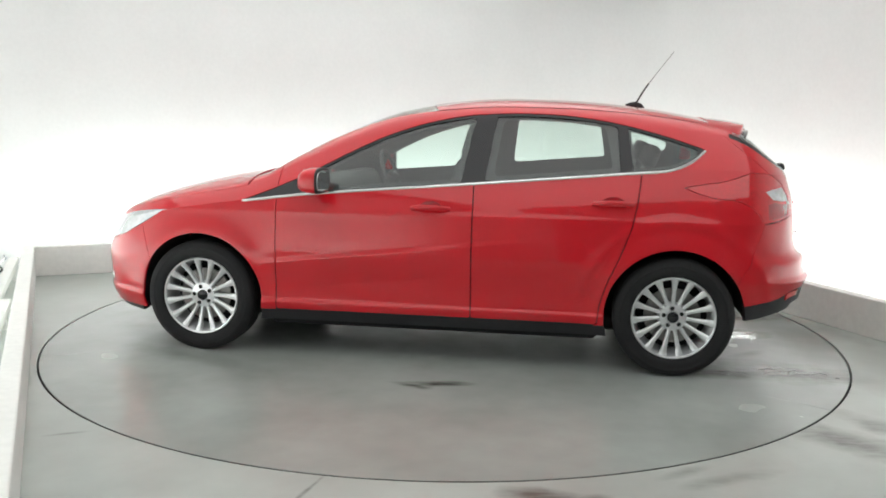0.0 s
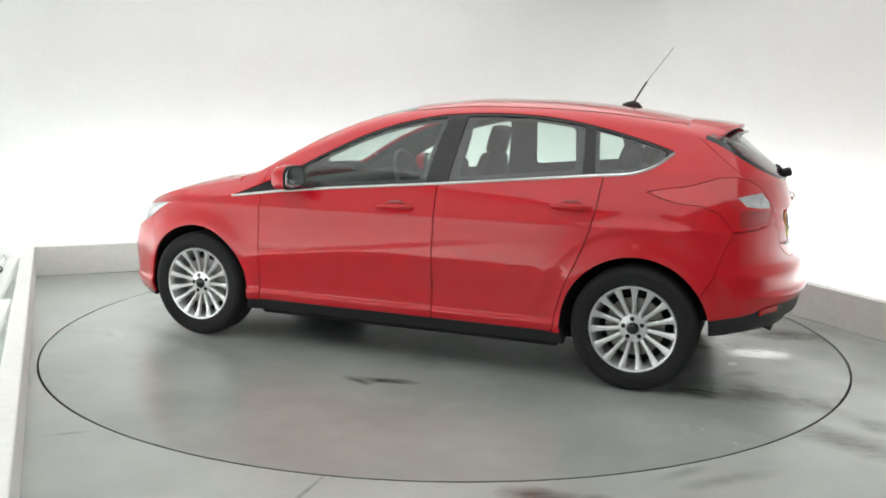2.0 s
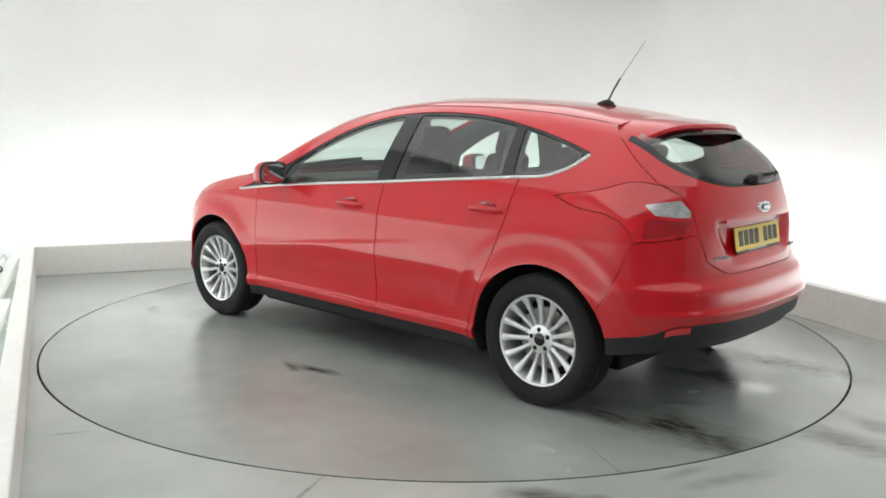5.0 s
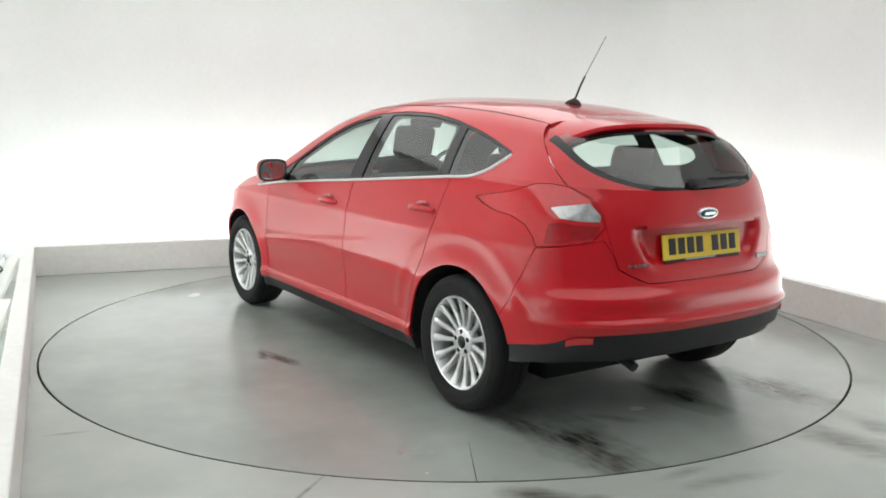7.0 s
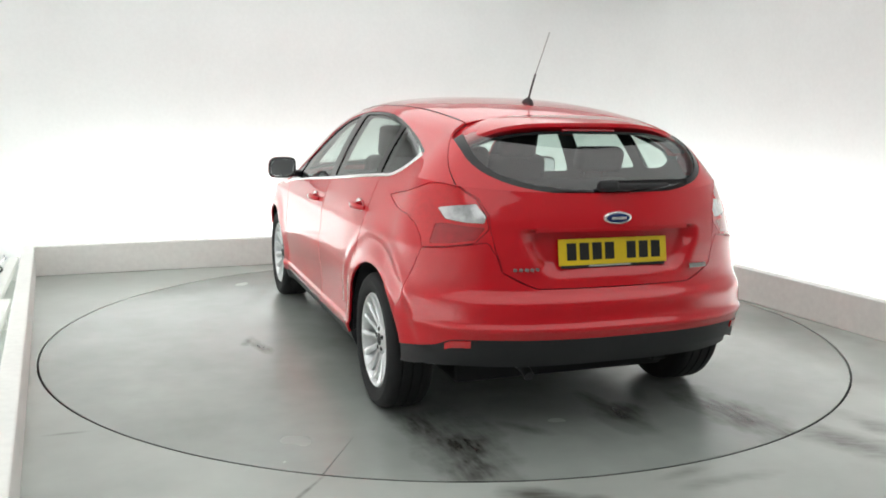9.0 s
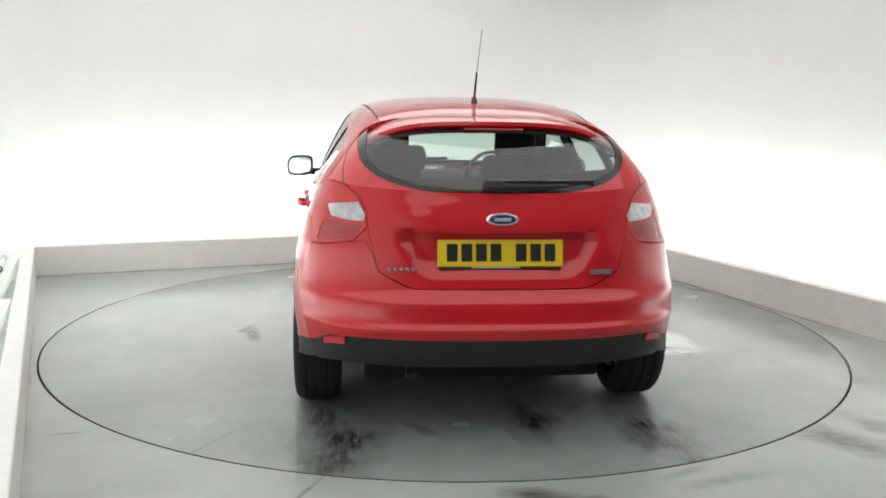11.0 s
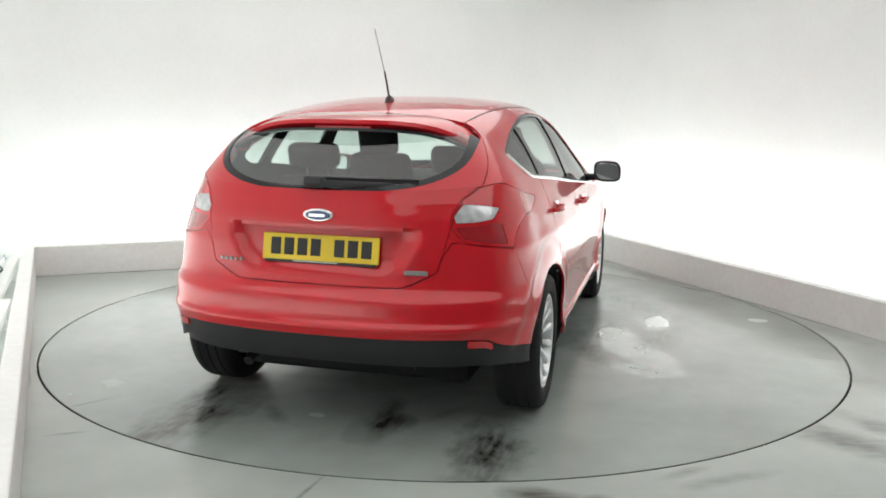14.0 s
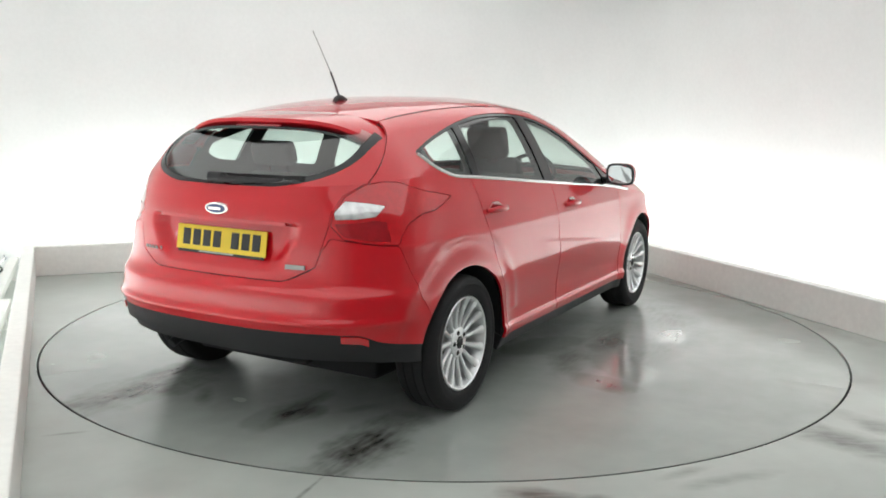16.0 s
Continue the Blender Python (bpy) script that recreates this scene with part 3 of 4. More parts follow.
LAMP_RED = plain("red_lamp_lens", (0.58, 0.007, 0.014), 0.08, coat=1.0, grain=0.15, scale=50)
LENS_AND_CUP_DARK = plain("dark_red_lens_and_cup_shade", (0.36, 0.005, 0.012), 0.08, coat=1.0, grain=0.25, scale=40)
LAMP_CLEAR = plain("clear_lamp_lens", (0.70, 0.70, 0.71), 0.10, metal=0.45, grain=0.40, scale=38, coat=1.0)
HEAD_CLEAR = plain("headlamp_lens", (0.66, 0.68, 0.70), 0.1, metal=0.5, grain=0.2, scale=35, coat=1.0)
PLATE_YELLOW = plain("yellow_plate", (0.78, 0.55, 0.02), 0.35, grain=0.03, scale=80)
PLATE_INK = plain("plate_black", (0.012, 0.012, 0.012), 0.5)
BADGE_BLUE = plain("badge_blue", (0.01, 0.03, 0.13), 0.15, coat=1.0)


# ---- small solids ----
def box(bm, centre, size, turn=(0, 0, 0), bevel=0.0, taper=1.0):
    """A box; taper narrows its top."""
    m = pose(*centre, *turn)
    vs = []
    for sz in (-1, 1):
        k = taper if sz > 0 else 1.0
        for sx, sy in ((-1, -1), (1, -1), (1, 1), (-1, 1)):
            vs.append(bm.verts.new(m @ Vector((sx * size[0] / 2 * k, sy * size[1] / 2 * k, sz * size[2] / 2))))
    faces = [bm.faces.new([vs[i] for i in q]) for q in ((3, 2, 1, 0), (4, 5, 6, 7), (0, 1, 5, 4), (1, 2, 6, 5), (2, 3, 7, 6), (3, 0, 4, 7))]
    if bevel:
        edges = {e for f in faces for e in f.edges}
        bmesh.ops.bevel(bm, geom=list(edges), offset=bevel, segments=3, affect="EDGES", profile=0.5)
    return bm


def lathe(bm, profile, n=48, axis="y", centre=(0, 0, 0)):
    """Turns (radius, distance along the axis) points about the axis."""
    rings = []
    for r, d in profile:
        ring = []
        for i in range(n):
            a = 2 * math.pi * i / n
            p = (r * math.cos(a), d, r * math.sin(a)) if axis == "y" else (d, r * math.cos(a), r * math.sin(a)) if axis == "x" else (r * math.cos(a), r * math.sin(a), d)
            ring.append(bm.verts.new(Vector(p) + Vector(centre)))
        rings.append(ring)
    for r0, r1 in zip(rings, rings[1:]):
        for i in range(n):
            j = (i + 1) % n
            bm.faces.new((r0[i], r0[j], r1[j], r1[i]))
    return rings


def capped(bm, profile, **kw):
    rings = lathe(bm, profile, **kw)
    bm.faces.new(rings[0][::-1])
    bm.faces.new(rings[-1])
    bmesh.ops.recalc_face_normals(bm, faces=bm.faces)
    return bm


def sweep(bm, path, section, up=Vector((0, 0, 1))):
    """Carries a closed (across, up) section along a path; a section may be a function of the share of the way."""
    rings = []
    n = len(path)
    for i, p in enumerate(path):
        d = (path[min(i + 1, n - 1)] - path[max(i - 1, 0)]).normalized()
        side = d.cross(up).normalized()
        top = side.cross(d).normalized()
        sec = section(i / (n - 1)) if callable(section) else section
        rings.append([bm.verts.new(p + side * a + top * b) for a, b in sec])
    k = len(rings[0])
    for r0, r1 in zip(rings, rings[1:]):
        for i in range(k):
            bm.faces.new((r0[i], r0[(i + 1) % k], r1[(i + 1) % k], r1[i]))
    bm.faces.new(rings[0][::-1])
    bm.faces.new(rings[-1])
    bmesh.ops.recalc_face_normals(bm, faces=bm.faces)
    return bm


def round_section(w, h, n=10):
    return [(w * math.cos(2 * math.pi * i / n), h * math.sin(2 * math.pi * i / n)) for i in range(n)]


def mirrored(build, side):
    bm = bmesh.new()
    build(bm)
    if side < 0:
        for v in bm.verts:
            v.co.y = -v.co.y
        bmesh.ops.reverse_faces(bm, faces=bm.faces)
    return bm


# ---- the car ----
CAR = new("car")
tagged(CAR, "glossy red five-door hatchback with silver multi-spoke alloy wheels", "car")


def ux(x):
    return 1 + (x - XCR) / (XCF - XCR)


def arch(u, v, p):
    ax = AXLE_F if p.x > 0 else AXLE_R
    return math.hypot(p.x - ax, p.z - 0.32) - ARCH


# outlines in (x, z) on the flank
FRONT_DOOR = region((0.862, 0.273), (0.862, 1.2), (-0.237, 1.2), (-0.237, 0.273))
REAR_DOOR = region((-0.243, 0.273), (-0.243, 1.2), (-1.14, 1.2), (-1.125, 1.05), (-1.11, 0.92), (-1.085, 0.80), (-1.05, 0.70), (-1.02, 0.625), (-0.965, 0.50), (-0.93, 0.38), (-0.918, 0.273))
# daylight opening of the side windows
DLO_TOP = Curve((-1.46, 1.205), (-1.30, 1.258), (-1.081, 1.316), (-0.9, 1.352), (-0.712, 1.374), (-0.5, 1.382), (-0.244, 1.372), (0.0, 1.332), (0.231, 1.262), (0.42, 1.178), (0.62, 1.075), (0.80, 0.985), (1.05, 0.885))
DLO_LOW = Curve((-1.46, 1.200), (-1.40, 1.150), (-1.32, 1.112), (-1.25, 1.094), (-1.1, 1.082), (-0.26, 1.008), (0.69, 0.927), (1.05, 0.882))


def band(x0, x1, top=0.0, low=0.0, slant0=0.0, slant1=0.0):
    """A piece of the daylight opening between x0 and x1; slant leans its ends backwards as they rise."""
    n = 40
    lo = [(x, DLO_LOW(x) + low) for x in steps(x0, x1, n)]
    hi = [(x, DLO_TOP(x) - top) for x in steps(x0 - slant0, x1 - slant1, n)]
    return region(*(lo + hi[::-1]))


DLO = band(-1.458, 1.05)
FRONT_PANE = band(-0.165, 0.68, 0.014, 0.007, 0.065, 0.055)
REAR_PANE = band(-1.02, -0.295, 0.014, 0.007, -0.02, 0.05)
QUARTER_PANE = band(-1.42, -1.085, 0.012, 0.008, 0.0, -0.03)

INNER_FRONT = band(-0.13, 0.64, 0.036, 0.024, 0.065, 0.08)
INNER_REAR = band(-0.98, -0.34, 0.036, 0.026, -0.04, 0.04)
INNER_QUARTER = band(-1.385, -1.10, 0.026, 0.018, 0.0, -0.03)

# outlines in (u, z) round the tail
LAMP = region((1.05, 1.008), (1.01, 1.03), (0.905, 1.057), (0.80, 1.085), (0.70, 1.088), (0.60, 1.075), (0.495, 1.03), (0.437, 0.964), (0.418, 0.914), (0.465, 0.857), (0.59, 0.840), (0.73, 0.830), (0.75, 0.868), (0.805, 0.916), (0.905, 0.951), (0.995, 0.958), (1.025, 0.98))
LENS = region((0.69, 0.992), (0.60, 1.003), (0.49, 1.012), (0.437, 0.964), (0.44, 0.936), (0.535, 0.939), (0.63, 0.949))
LOWER_LENS = region((0.68, 0.925), (0.62, 0.932), (0.53, 0.922), (0.435, 0.918), (0.465, 0.870), (0.59, 0.853), (0.69, 0.848))
TAILGATE = region((-0.2, 0.672), (0.2, 0.675), (0.235, 0.69), (0.33, 0.74), (0.36, 0.81), (0.405, 0.90), (0.425, 0.97), (0.485, 1.036), (0.60, 1.082), (0.68, 1.2), (-0.2, 1.2))
BUMPER = region((-0.2, 0.6685), (0.2, 0.6715), (0.24, 0.687), (0.335, 0.738), (0.365, 0.807), (0.41, 0.86), (0.465, 0.850), (0.59, 0.833), (0.73, 0.823), (0.80, 0.70), (0.885, 0.58), (0.93, 0.50), (1.0, 0.40), (1.1, 0.1), (-0.2, 0.1))
BLACK_TOP = Curve((0, 0.474), (0.33, 0.476), (0.55, 0.468), (0.66, 0.434), (0.87, 0.400), (1.02, 0.378))
VALANCE_LOW = Curve((0, 0.398), (0.45, 0.396), (0.66, 0.352), (0.8, 0.328), (1.02, 0.318))
BLACK_LOW = Curve((0, 0.345), (0.45, 0.345), (0.8, 0.325), (1.02, 0.318))


def bowl(w, z0, z1, n=2.6):
    """The curved lower edge of the rear window, from its middle out to half width w."""
    return [(-0.1, z0)] + [(w * math.sin(a) ** (2 / n), z1 - (z1 - z0) * max(math.cos(a), 0) ** (2 / n)) for a in steps(0, math.pi / 2, 24)]


TAIL_GLASS = region(*bowl(0.545, 1.070, 1.24), (0.545, 1.26), (0.52, 1.36), (-0.1, 1.40))
TAIL_FRIT = region(*bowl(0.582, 1.050, 1.24), (0.58, 1.27), (0.53, 1.36), (-0.1, 1.40))
A_EDGE = Curve((-1.9, 1.09), (-0.1, 1.09), (0.15, 1.10), (0.7, 1.10), (1.0, 1.10))


def gate_edge(p):
    return -1.80 + (p.z - 1.085) * 1.21


def dlo_out(u, v, p):
    return -DLO(p.x, p.z) - 0.003


TAIL_US, SIDE_US = steps(0, 1, 72), steps(1, 2, 170)
REAR_XS, CABIN_XS = steps(-1.984, -1.45, 44), steps(-1.86, 1.05, 156)


def build_body(side):
    tail = [u for u in TAIL_US if u > 0.3] + SIDE_US[1:60]
    panel("front_door", [(lower, [u for u in SIDE_US if ux(-0.27) < u < ux(0.9)], steps(0.05, 0.997, 116), [lambda u, v, p: FRONT_DOOR(p.x, p.z)])], RED, CAR, sides=(side,))
    panel("rear_door", [(lower, [u for u in SIDE_US if ux(-1.2) < u < ux(-0.2)], steps(0.05, 0.997, 100), [lambda u, v, p: REAR_DOOR(p.x, p.z)])], RED, CAR, sides=(side,))
    panel("rear_quarter", [
        (lower, tail, steps(0.0, 1.0, 90), [
            lambda u, v, p: -REAR_DOOR(p.x, p.z) - 0.005, arch, lambda u, v, p: -LAMP(u, p.z) - 0.003, lambda u, v, p: -TAILGATE(u, p.z) - 0.002,
            lambda u, v, p: -BUMPER(u, p.z) - 0.002, lambda u, v, p: -0.5 - p.x - (0.5 if p.z < 0.27 else 0)]),
        (upper, [x for x in CABIN_XS if x < 0.93], steps(0, 1.245, 44), [dlo_out, lambda u, v, p: p.x - gate_edge(p) - 0.002, lambda u, v, p: A_EDGE(u) - v, lambda u, v, p: 0.866 - p.x])],
        RED, CAR, sides=(side,))
    panel("front_fender", [
        (lower, [u for u in SIDE_US if u > ux(0.85)] + steps(2, 2.62, 40)[1:], steps(0.0, 1.0, 60), [arch, lambda u, v, p: p.x - 0.867, lambda u, v, p: p.z - 0.27, lambda u, v, p: 1.70 - 0.35 * (0.75 - p.z) - p.x, lambda u, v, p: -HEADLAMP(p.x, p.z) - 0.002]),
        (upper, steps(0.87, 1.95, 60), steps(0, 1.1, 26), [lambda u, v, p: p.x - 0.870, lambda u, v, p: (A_EDGE(u) if u < 1.045 else 0.70) - v, lambda u, v, p: dlo_out(u, v, p) + 0.001, lambda u, v, p: v - HEAD_S(u) - 0.01])],
        RED, CAR, sides=(side,))
    panel("headlamp", [(lower, steps(2.05, 2.95, 60), steps(0.4, 1.0, 40), [lambda u, v, p: HEADLAMP(p.x, p.z)]), (upper, steps(1.5, 2.1, 50), steps(0, 0.5, 16), [lambda u, v, p: HEAD_S(u) - v])], HEAD_CLEAR, CAR, "clear swept-back headlamp", sides=(side,))
    panel("sill", [(inset(lower, 0.012), [u for u in SIDE_US if ux(-1.05) < u < ux(1.05)], steps(0.0, 0.12, 6), [arch, lambda u, v, p: 0.273 - p.z])], BLACK_TRIM, CAR, "black plastic sill strip", sides=(side,), lip=0.05)
    # lamp: clear reversing lens, bright lower lens, red body
    lamp = panel("tail_lamp", [(lower, steps(0.3, 1.1, 110), steps(0.6, 1.0, 70), [lambda u, v, p: LAMP(u, p.z), lambda u, v, p: -LENS(u, p.z) - 0.001, lambda u, v, p: -LOWER_LENS(u, p.z) - 0.001])], LAMP_RED, CAR, "wraparound red tail lamp", sides=(side,), lip=0.02)
    panel("reversing_lens", [(inset(lower, 0.002), steps(0.38, 0.75, 60), steps(0.7, 1.0, 60), [lambda u, v, p: LENS(u, p.z)])], LAMP_CLEAR, lamp, "clear silver reversing lens", sides=(side,))
    panel("fog_lens", [(inset(lower, 0.002), steps(0.38, 0.75, 60), steps(0.6, 0.9, 60), [lambda u, v, p: LOWER_LENS(u, p.z)])], LENS_AND_CUP_DARK, lamp, "dark red lower lens", sides=(side,))
    # windows
    xs = [x for x in CABIN_XS if x > -1.5]
    panel("window_surround", [(inset(upper, 0.004), xs, steps(0, 1.0, 60), [lambda u, v, p: DLO(p.x, p.z) + 0.006, lambda u, v, p: -FRONT_PANE(p.x, p.z), lambda u, v, p: -REAR_PANE(p.x, p.z), lambda u, v, p: -QUARTER_PANE(p.x, p.z)])], GLOSS_BLACK, CAR, "black window pillars and seals", sides=(side,), lip=0.015)
    for nm, pane, x0, x1 in (("front_door_glass", FRONT_PANE, -0.3, 0.75), ("rear_door_glass", REAR_PANE, -1.1, -0.2), ("quarter_glass", QUARTER_PANE, -1.5, -1.0)):
        ob = panel(nm, [(inset(upper, 0.009), [x for x in xs if x0 < x < x1], steps(0, 1.0, 50), [lambda u, v, p, f=pane: f(p.x, p.z) + 0.004])], CLEAR, CAR, "green-tinted side glass", sides=(side,), lip=0)
        ob.visible_shadow = False
    # dark trim round the windows inside
    panel("window_trim", [(inset(upper, 0.03), xs[::2], steps(-0.02, 1.10, 44), [lambda u, v, p: 1.0 - u, lambda u, v, p: -INNER_FRONT(p.x, p.z), lambda u, v, p: -INNER_REAR(p.x, p.z), lambda u, v, p: -INNER_QUARTER(p.x, p.z), lambda u, v, p: DLO_TOP(p.x) + (0.03 if u < -0.1 else 0.14) - p.z])], CABIN, CAR, "charcoal inner pillar trim", sides=(side,), lip=0)
    # chrome strip along the belt, kicking up at the rear
    path = []
    for i in range(90):
        x = 1.062 + (-1.462 - 1.062) * i / 89
        z = DLO_LOW(x) - 0.004
        s = 0.0
        for _ in range(5):
            q0, q1 = upper(x, 0), upper(x, 1)
            s = (z - q0.z) / (q1.z - q0.z)
        p = upper(x, min(max(s, 0), 1)) if s > 0 else Vector((x, skin_y(x, z), z))
        path.append(p + Vector((0, 0.003, 0)))
    bm = mirrored(lambda b: sweep(b, path, [(-0.004, -0.007), (0.004, -0.007), (0.006, 0.0), (0.004, 0.007), (-0.004, 0.007)]), side)
    part("belt_strip", bm, CHROME, CAR, "thin chrome window strip")
    # handles
    for x, z in ((-0.01, 0.868), (-0.985, 0.918)):
        y = skin_y(x, z)
        path = [Vector((x + 0.105 - 0.21 * i / 12, y + 0.004 + 0.034 * math.sin(math.pi * i / 12) ** 0.5, z + 0.006 * math.sin(math.pi * i / 12))) for i in range(13)]
        bm = mirrored(lambda b: sweep(b, path, lambda t: round_section(0.008, 0.011 + 0.006 * math.sin(math.pi * t))), side)
        soften(part("door_handle", bm, RED, CAR))
        # flat disc in darker red: the shade of the handle cup as colour
        bm = mirrored(lambda b: capped(b, [(0.045, -0.01), (0.045, 0.002), (0.03, 0.0025)], n=28, axis="y", centre=(x, y, z - 0.008)), side)
        for v in bm.verts:
            v.co.x = x + (v.co.x - x) * 1.5
        soften(part("handle_recess", bm, LENS_AND_CUP_DARK, CAR, "red handle cup with its shade painted in"))
    # door mirror: a squarish red cap, black rear shell and a silvered pane
    def loft(b, rows, tilt=0.0, n=28):
        """Rounded oblong rings (x, y, z, half width, half height) joined front to back."""
        rings = []
        for x, y, z, w, h in rows:
            ring = []
            for i in range(n):
                c, d = math.cos(2 * math.pi * i / n), math.sin(2 * math.pi * i / n)
                ring.append(b.verts.new((x + tilt * w * c, y + w * math.copysign(abs(c) ** 0.6, c), z + h * math.copysign(abs(d) ** 0.6, d) - 0.010 * c * abs(c))))
            rings.append(ring)
        for r0, r1 in zip(rings, rings[1:]):
            for i in range(n):
                b.faces.new((r0[i], r0[(i + 1) % n], r1[(i + 1) % n], r1[i]))
        b.faces.new(rings[0])
        b.faces.new(rings[-1][::-1])
        bmesh.ops.recalc_face_normals(b, faces=b.faces)
    bm = mirrored(lambda b: loft(b, [(0.581, 0.962, 1.009, 0.0885, 0.0695), (0.600, 0.962, 1.010, 0.0885, 0.0695), (0.625, 0.960, 1.010, 0.087, 0.068), (0.660, 0.956, 1.008, 0.078, 0.060), (0.685, 0.950, 1.005, 0.060, 0.045), (0.697, 0.945, 1.003, 0.034, 0.025)], 0.06), side)
    mirror = soften(part("door_mirror", bm, RED, CAR, "red mirror cap with black shell"), 60)
    bm = mirrored(lambda b: loft(b, [(0.562, 0.962, 1.009, 0.083, 0.064), (0.565, 0.962, 1.009, 0.087, 0.068), (0.572, 0.962, 1.009, 0.0885, 0.0695), (0.588, 0.962, 1.009, 0.0875, 0.0685)], 0.17), side)
    soften(part("mirror_shell", bm, BLACK_TRIM, mirror, "black mirror housing"), 45)
    bm = mirrored(lambda b: loft(b, [(0.5585, 0.964, 1.009, 0.075, 0.056), (0.570, 0.964, 1.009, 0.077, 0.058)], 0.17), side)
    part("mirror_pane", bm, MIRROR_GLASS, mirror, "silvered mirror pane")
    bm = mirrored(lambda b: box(b, (0.652, 0.86, 0.965), (0.06, 0.09, 0.045), (0, 0, 0), 0.012), side)
    part("mirror_foot", bm, GLOSS_BLACK, mirror)
    # roof ditch strip
    path = [upper(x, 1.095) + Vector((0, 0, 0.001)) for x in steps(-1.44, 0.04, 30)]
    bm = mirrored(lambda b: sweep(b, path, [(-0.007, -0.010), (0.007, -0.010), (0.006, -0.001), (-0.006, -0.001)]), side)
    part("roof_strip", bm, BLACK_TRIM, CAR, "black roof ditch moulding")
    # reflector set in the black valance
    bm = bmesh.new()
    trimmed(bm, inset(lower, -0.004), steps(0.47, 0.60, 12), steps(0.20, 0.36, 24), [lambda u, v, p: BLACK_TOP(u) - 0.007 - p.z, lambda u, v, p: p.z - BLACK_TOP(u) + 0.036], side)
    finish(bm, 0.01)
    part("rear_reflector", bm, LAMP_RED, CAR, "small red bumper reflector")
    # door and wing inner skins, dark
    bm = bmesh.new()
    trimmed(bm, inset(lower, 0.024), steps(0.5, 1, 12) + steps(1, 2, 60)[1:] + steps(2, 2.95, 16)[1:], steps(0.06, 1.0, 12), [lambda u, v, p: p.z - 0.46 if u < 1.0 else 1.0, lambda u, v, p: math.hypot(p.x - (AXLE_F if p.x > 0 else AXLE_R), p.z - 0.32) - ARCH - 0.01], side)
    finish(bm, 0)
    part("inner_skin", bm, CABIN, CAR, "charcoal door and wing lining")
    # wheel well liner
    for ax in (AXLE_F, AXLE_R):
        bm = bmesh.new()
        arcs = []
        for y in (0.45, 0.66, 0.865):
            ring = []
            for a in range(-8, 190, 9):
                x, z = ax + (ARCH + 0.012) * math.cos(radians(a)), 0.32 + (ARCH + 0.012) * math.sin(radians(a))
                ring.append(bm.verts.new((x, side * min(y, skin_y(x, max(z, 0.3)) - 0.018), z)))
            arcs.append(ring)
        for r0, r1 in zip(arcs, arcs[1:]):
            for i in range(len(r0) - 1):
                bm.faces.new((r0[i], r0[i + 1], r1[i + 1], r1[i]))
        bm.faces.new(arcs[0])
        part("arch_liner", bm, DARK_CAVITY, CAR, "black wheel arch liner", smooth=True)


HEADLAMP = region((1.55, 0.90), (1.55, 0.805), (1.68, 0.73), (1.84, 0.652), (2.0, 0.60), (2.06, 0.62), (2.12, 0.66), (2.08, 0.90))
HEAD_S = Curve((1.50, -0.02), (1.60, 0.14), (1.8, 0.36), (1.95, 0.40), (2.02, 0.20), (2.06, -0.02))


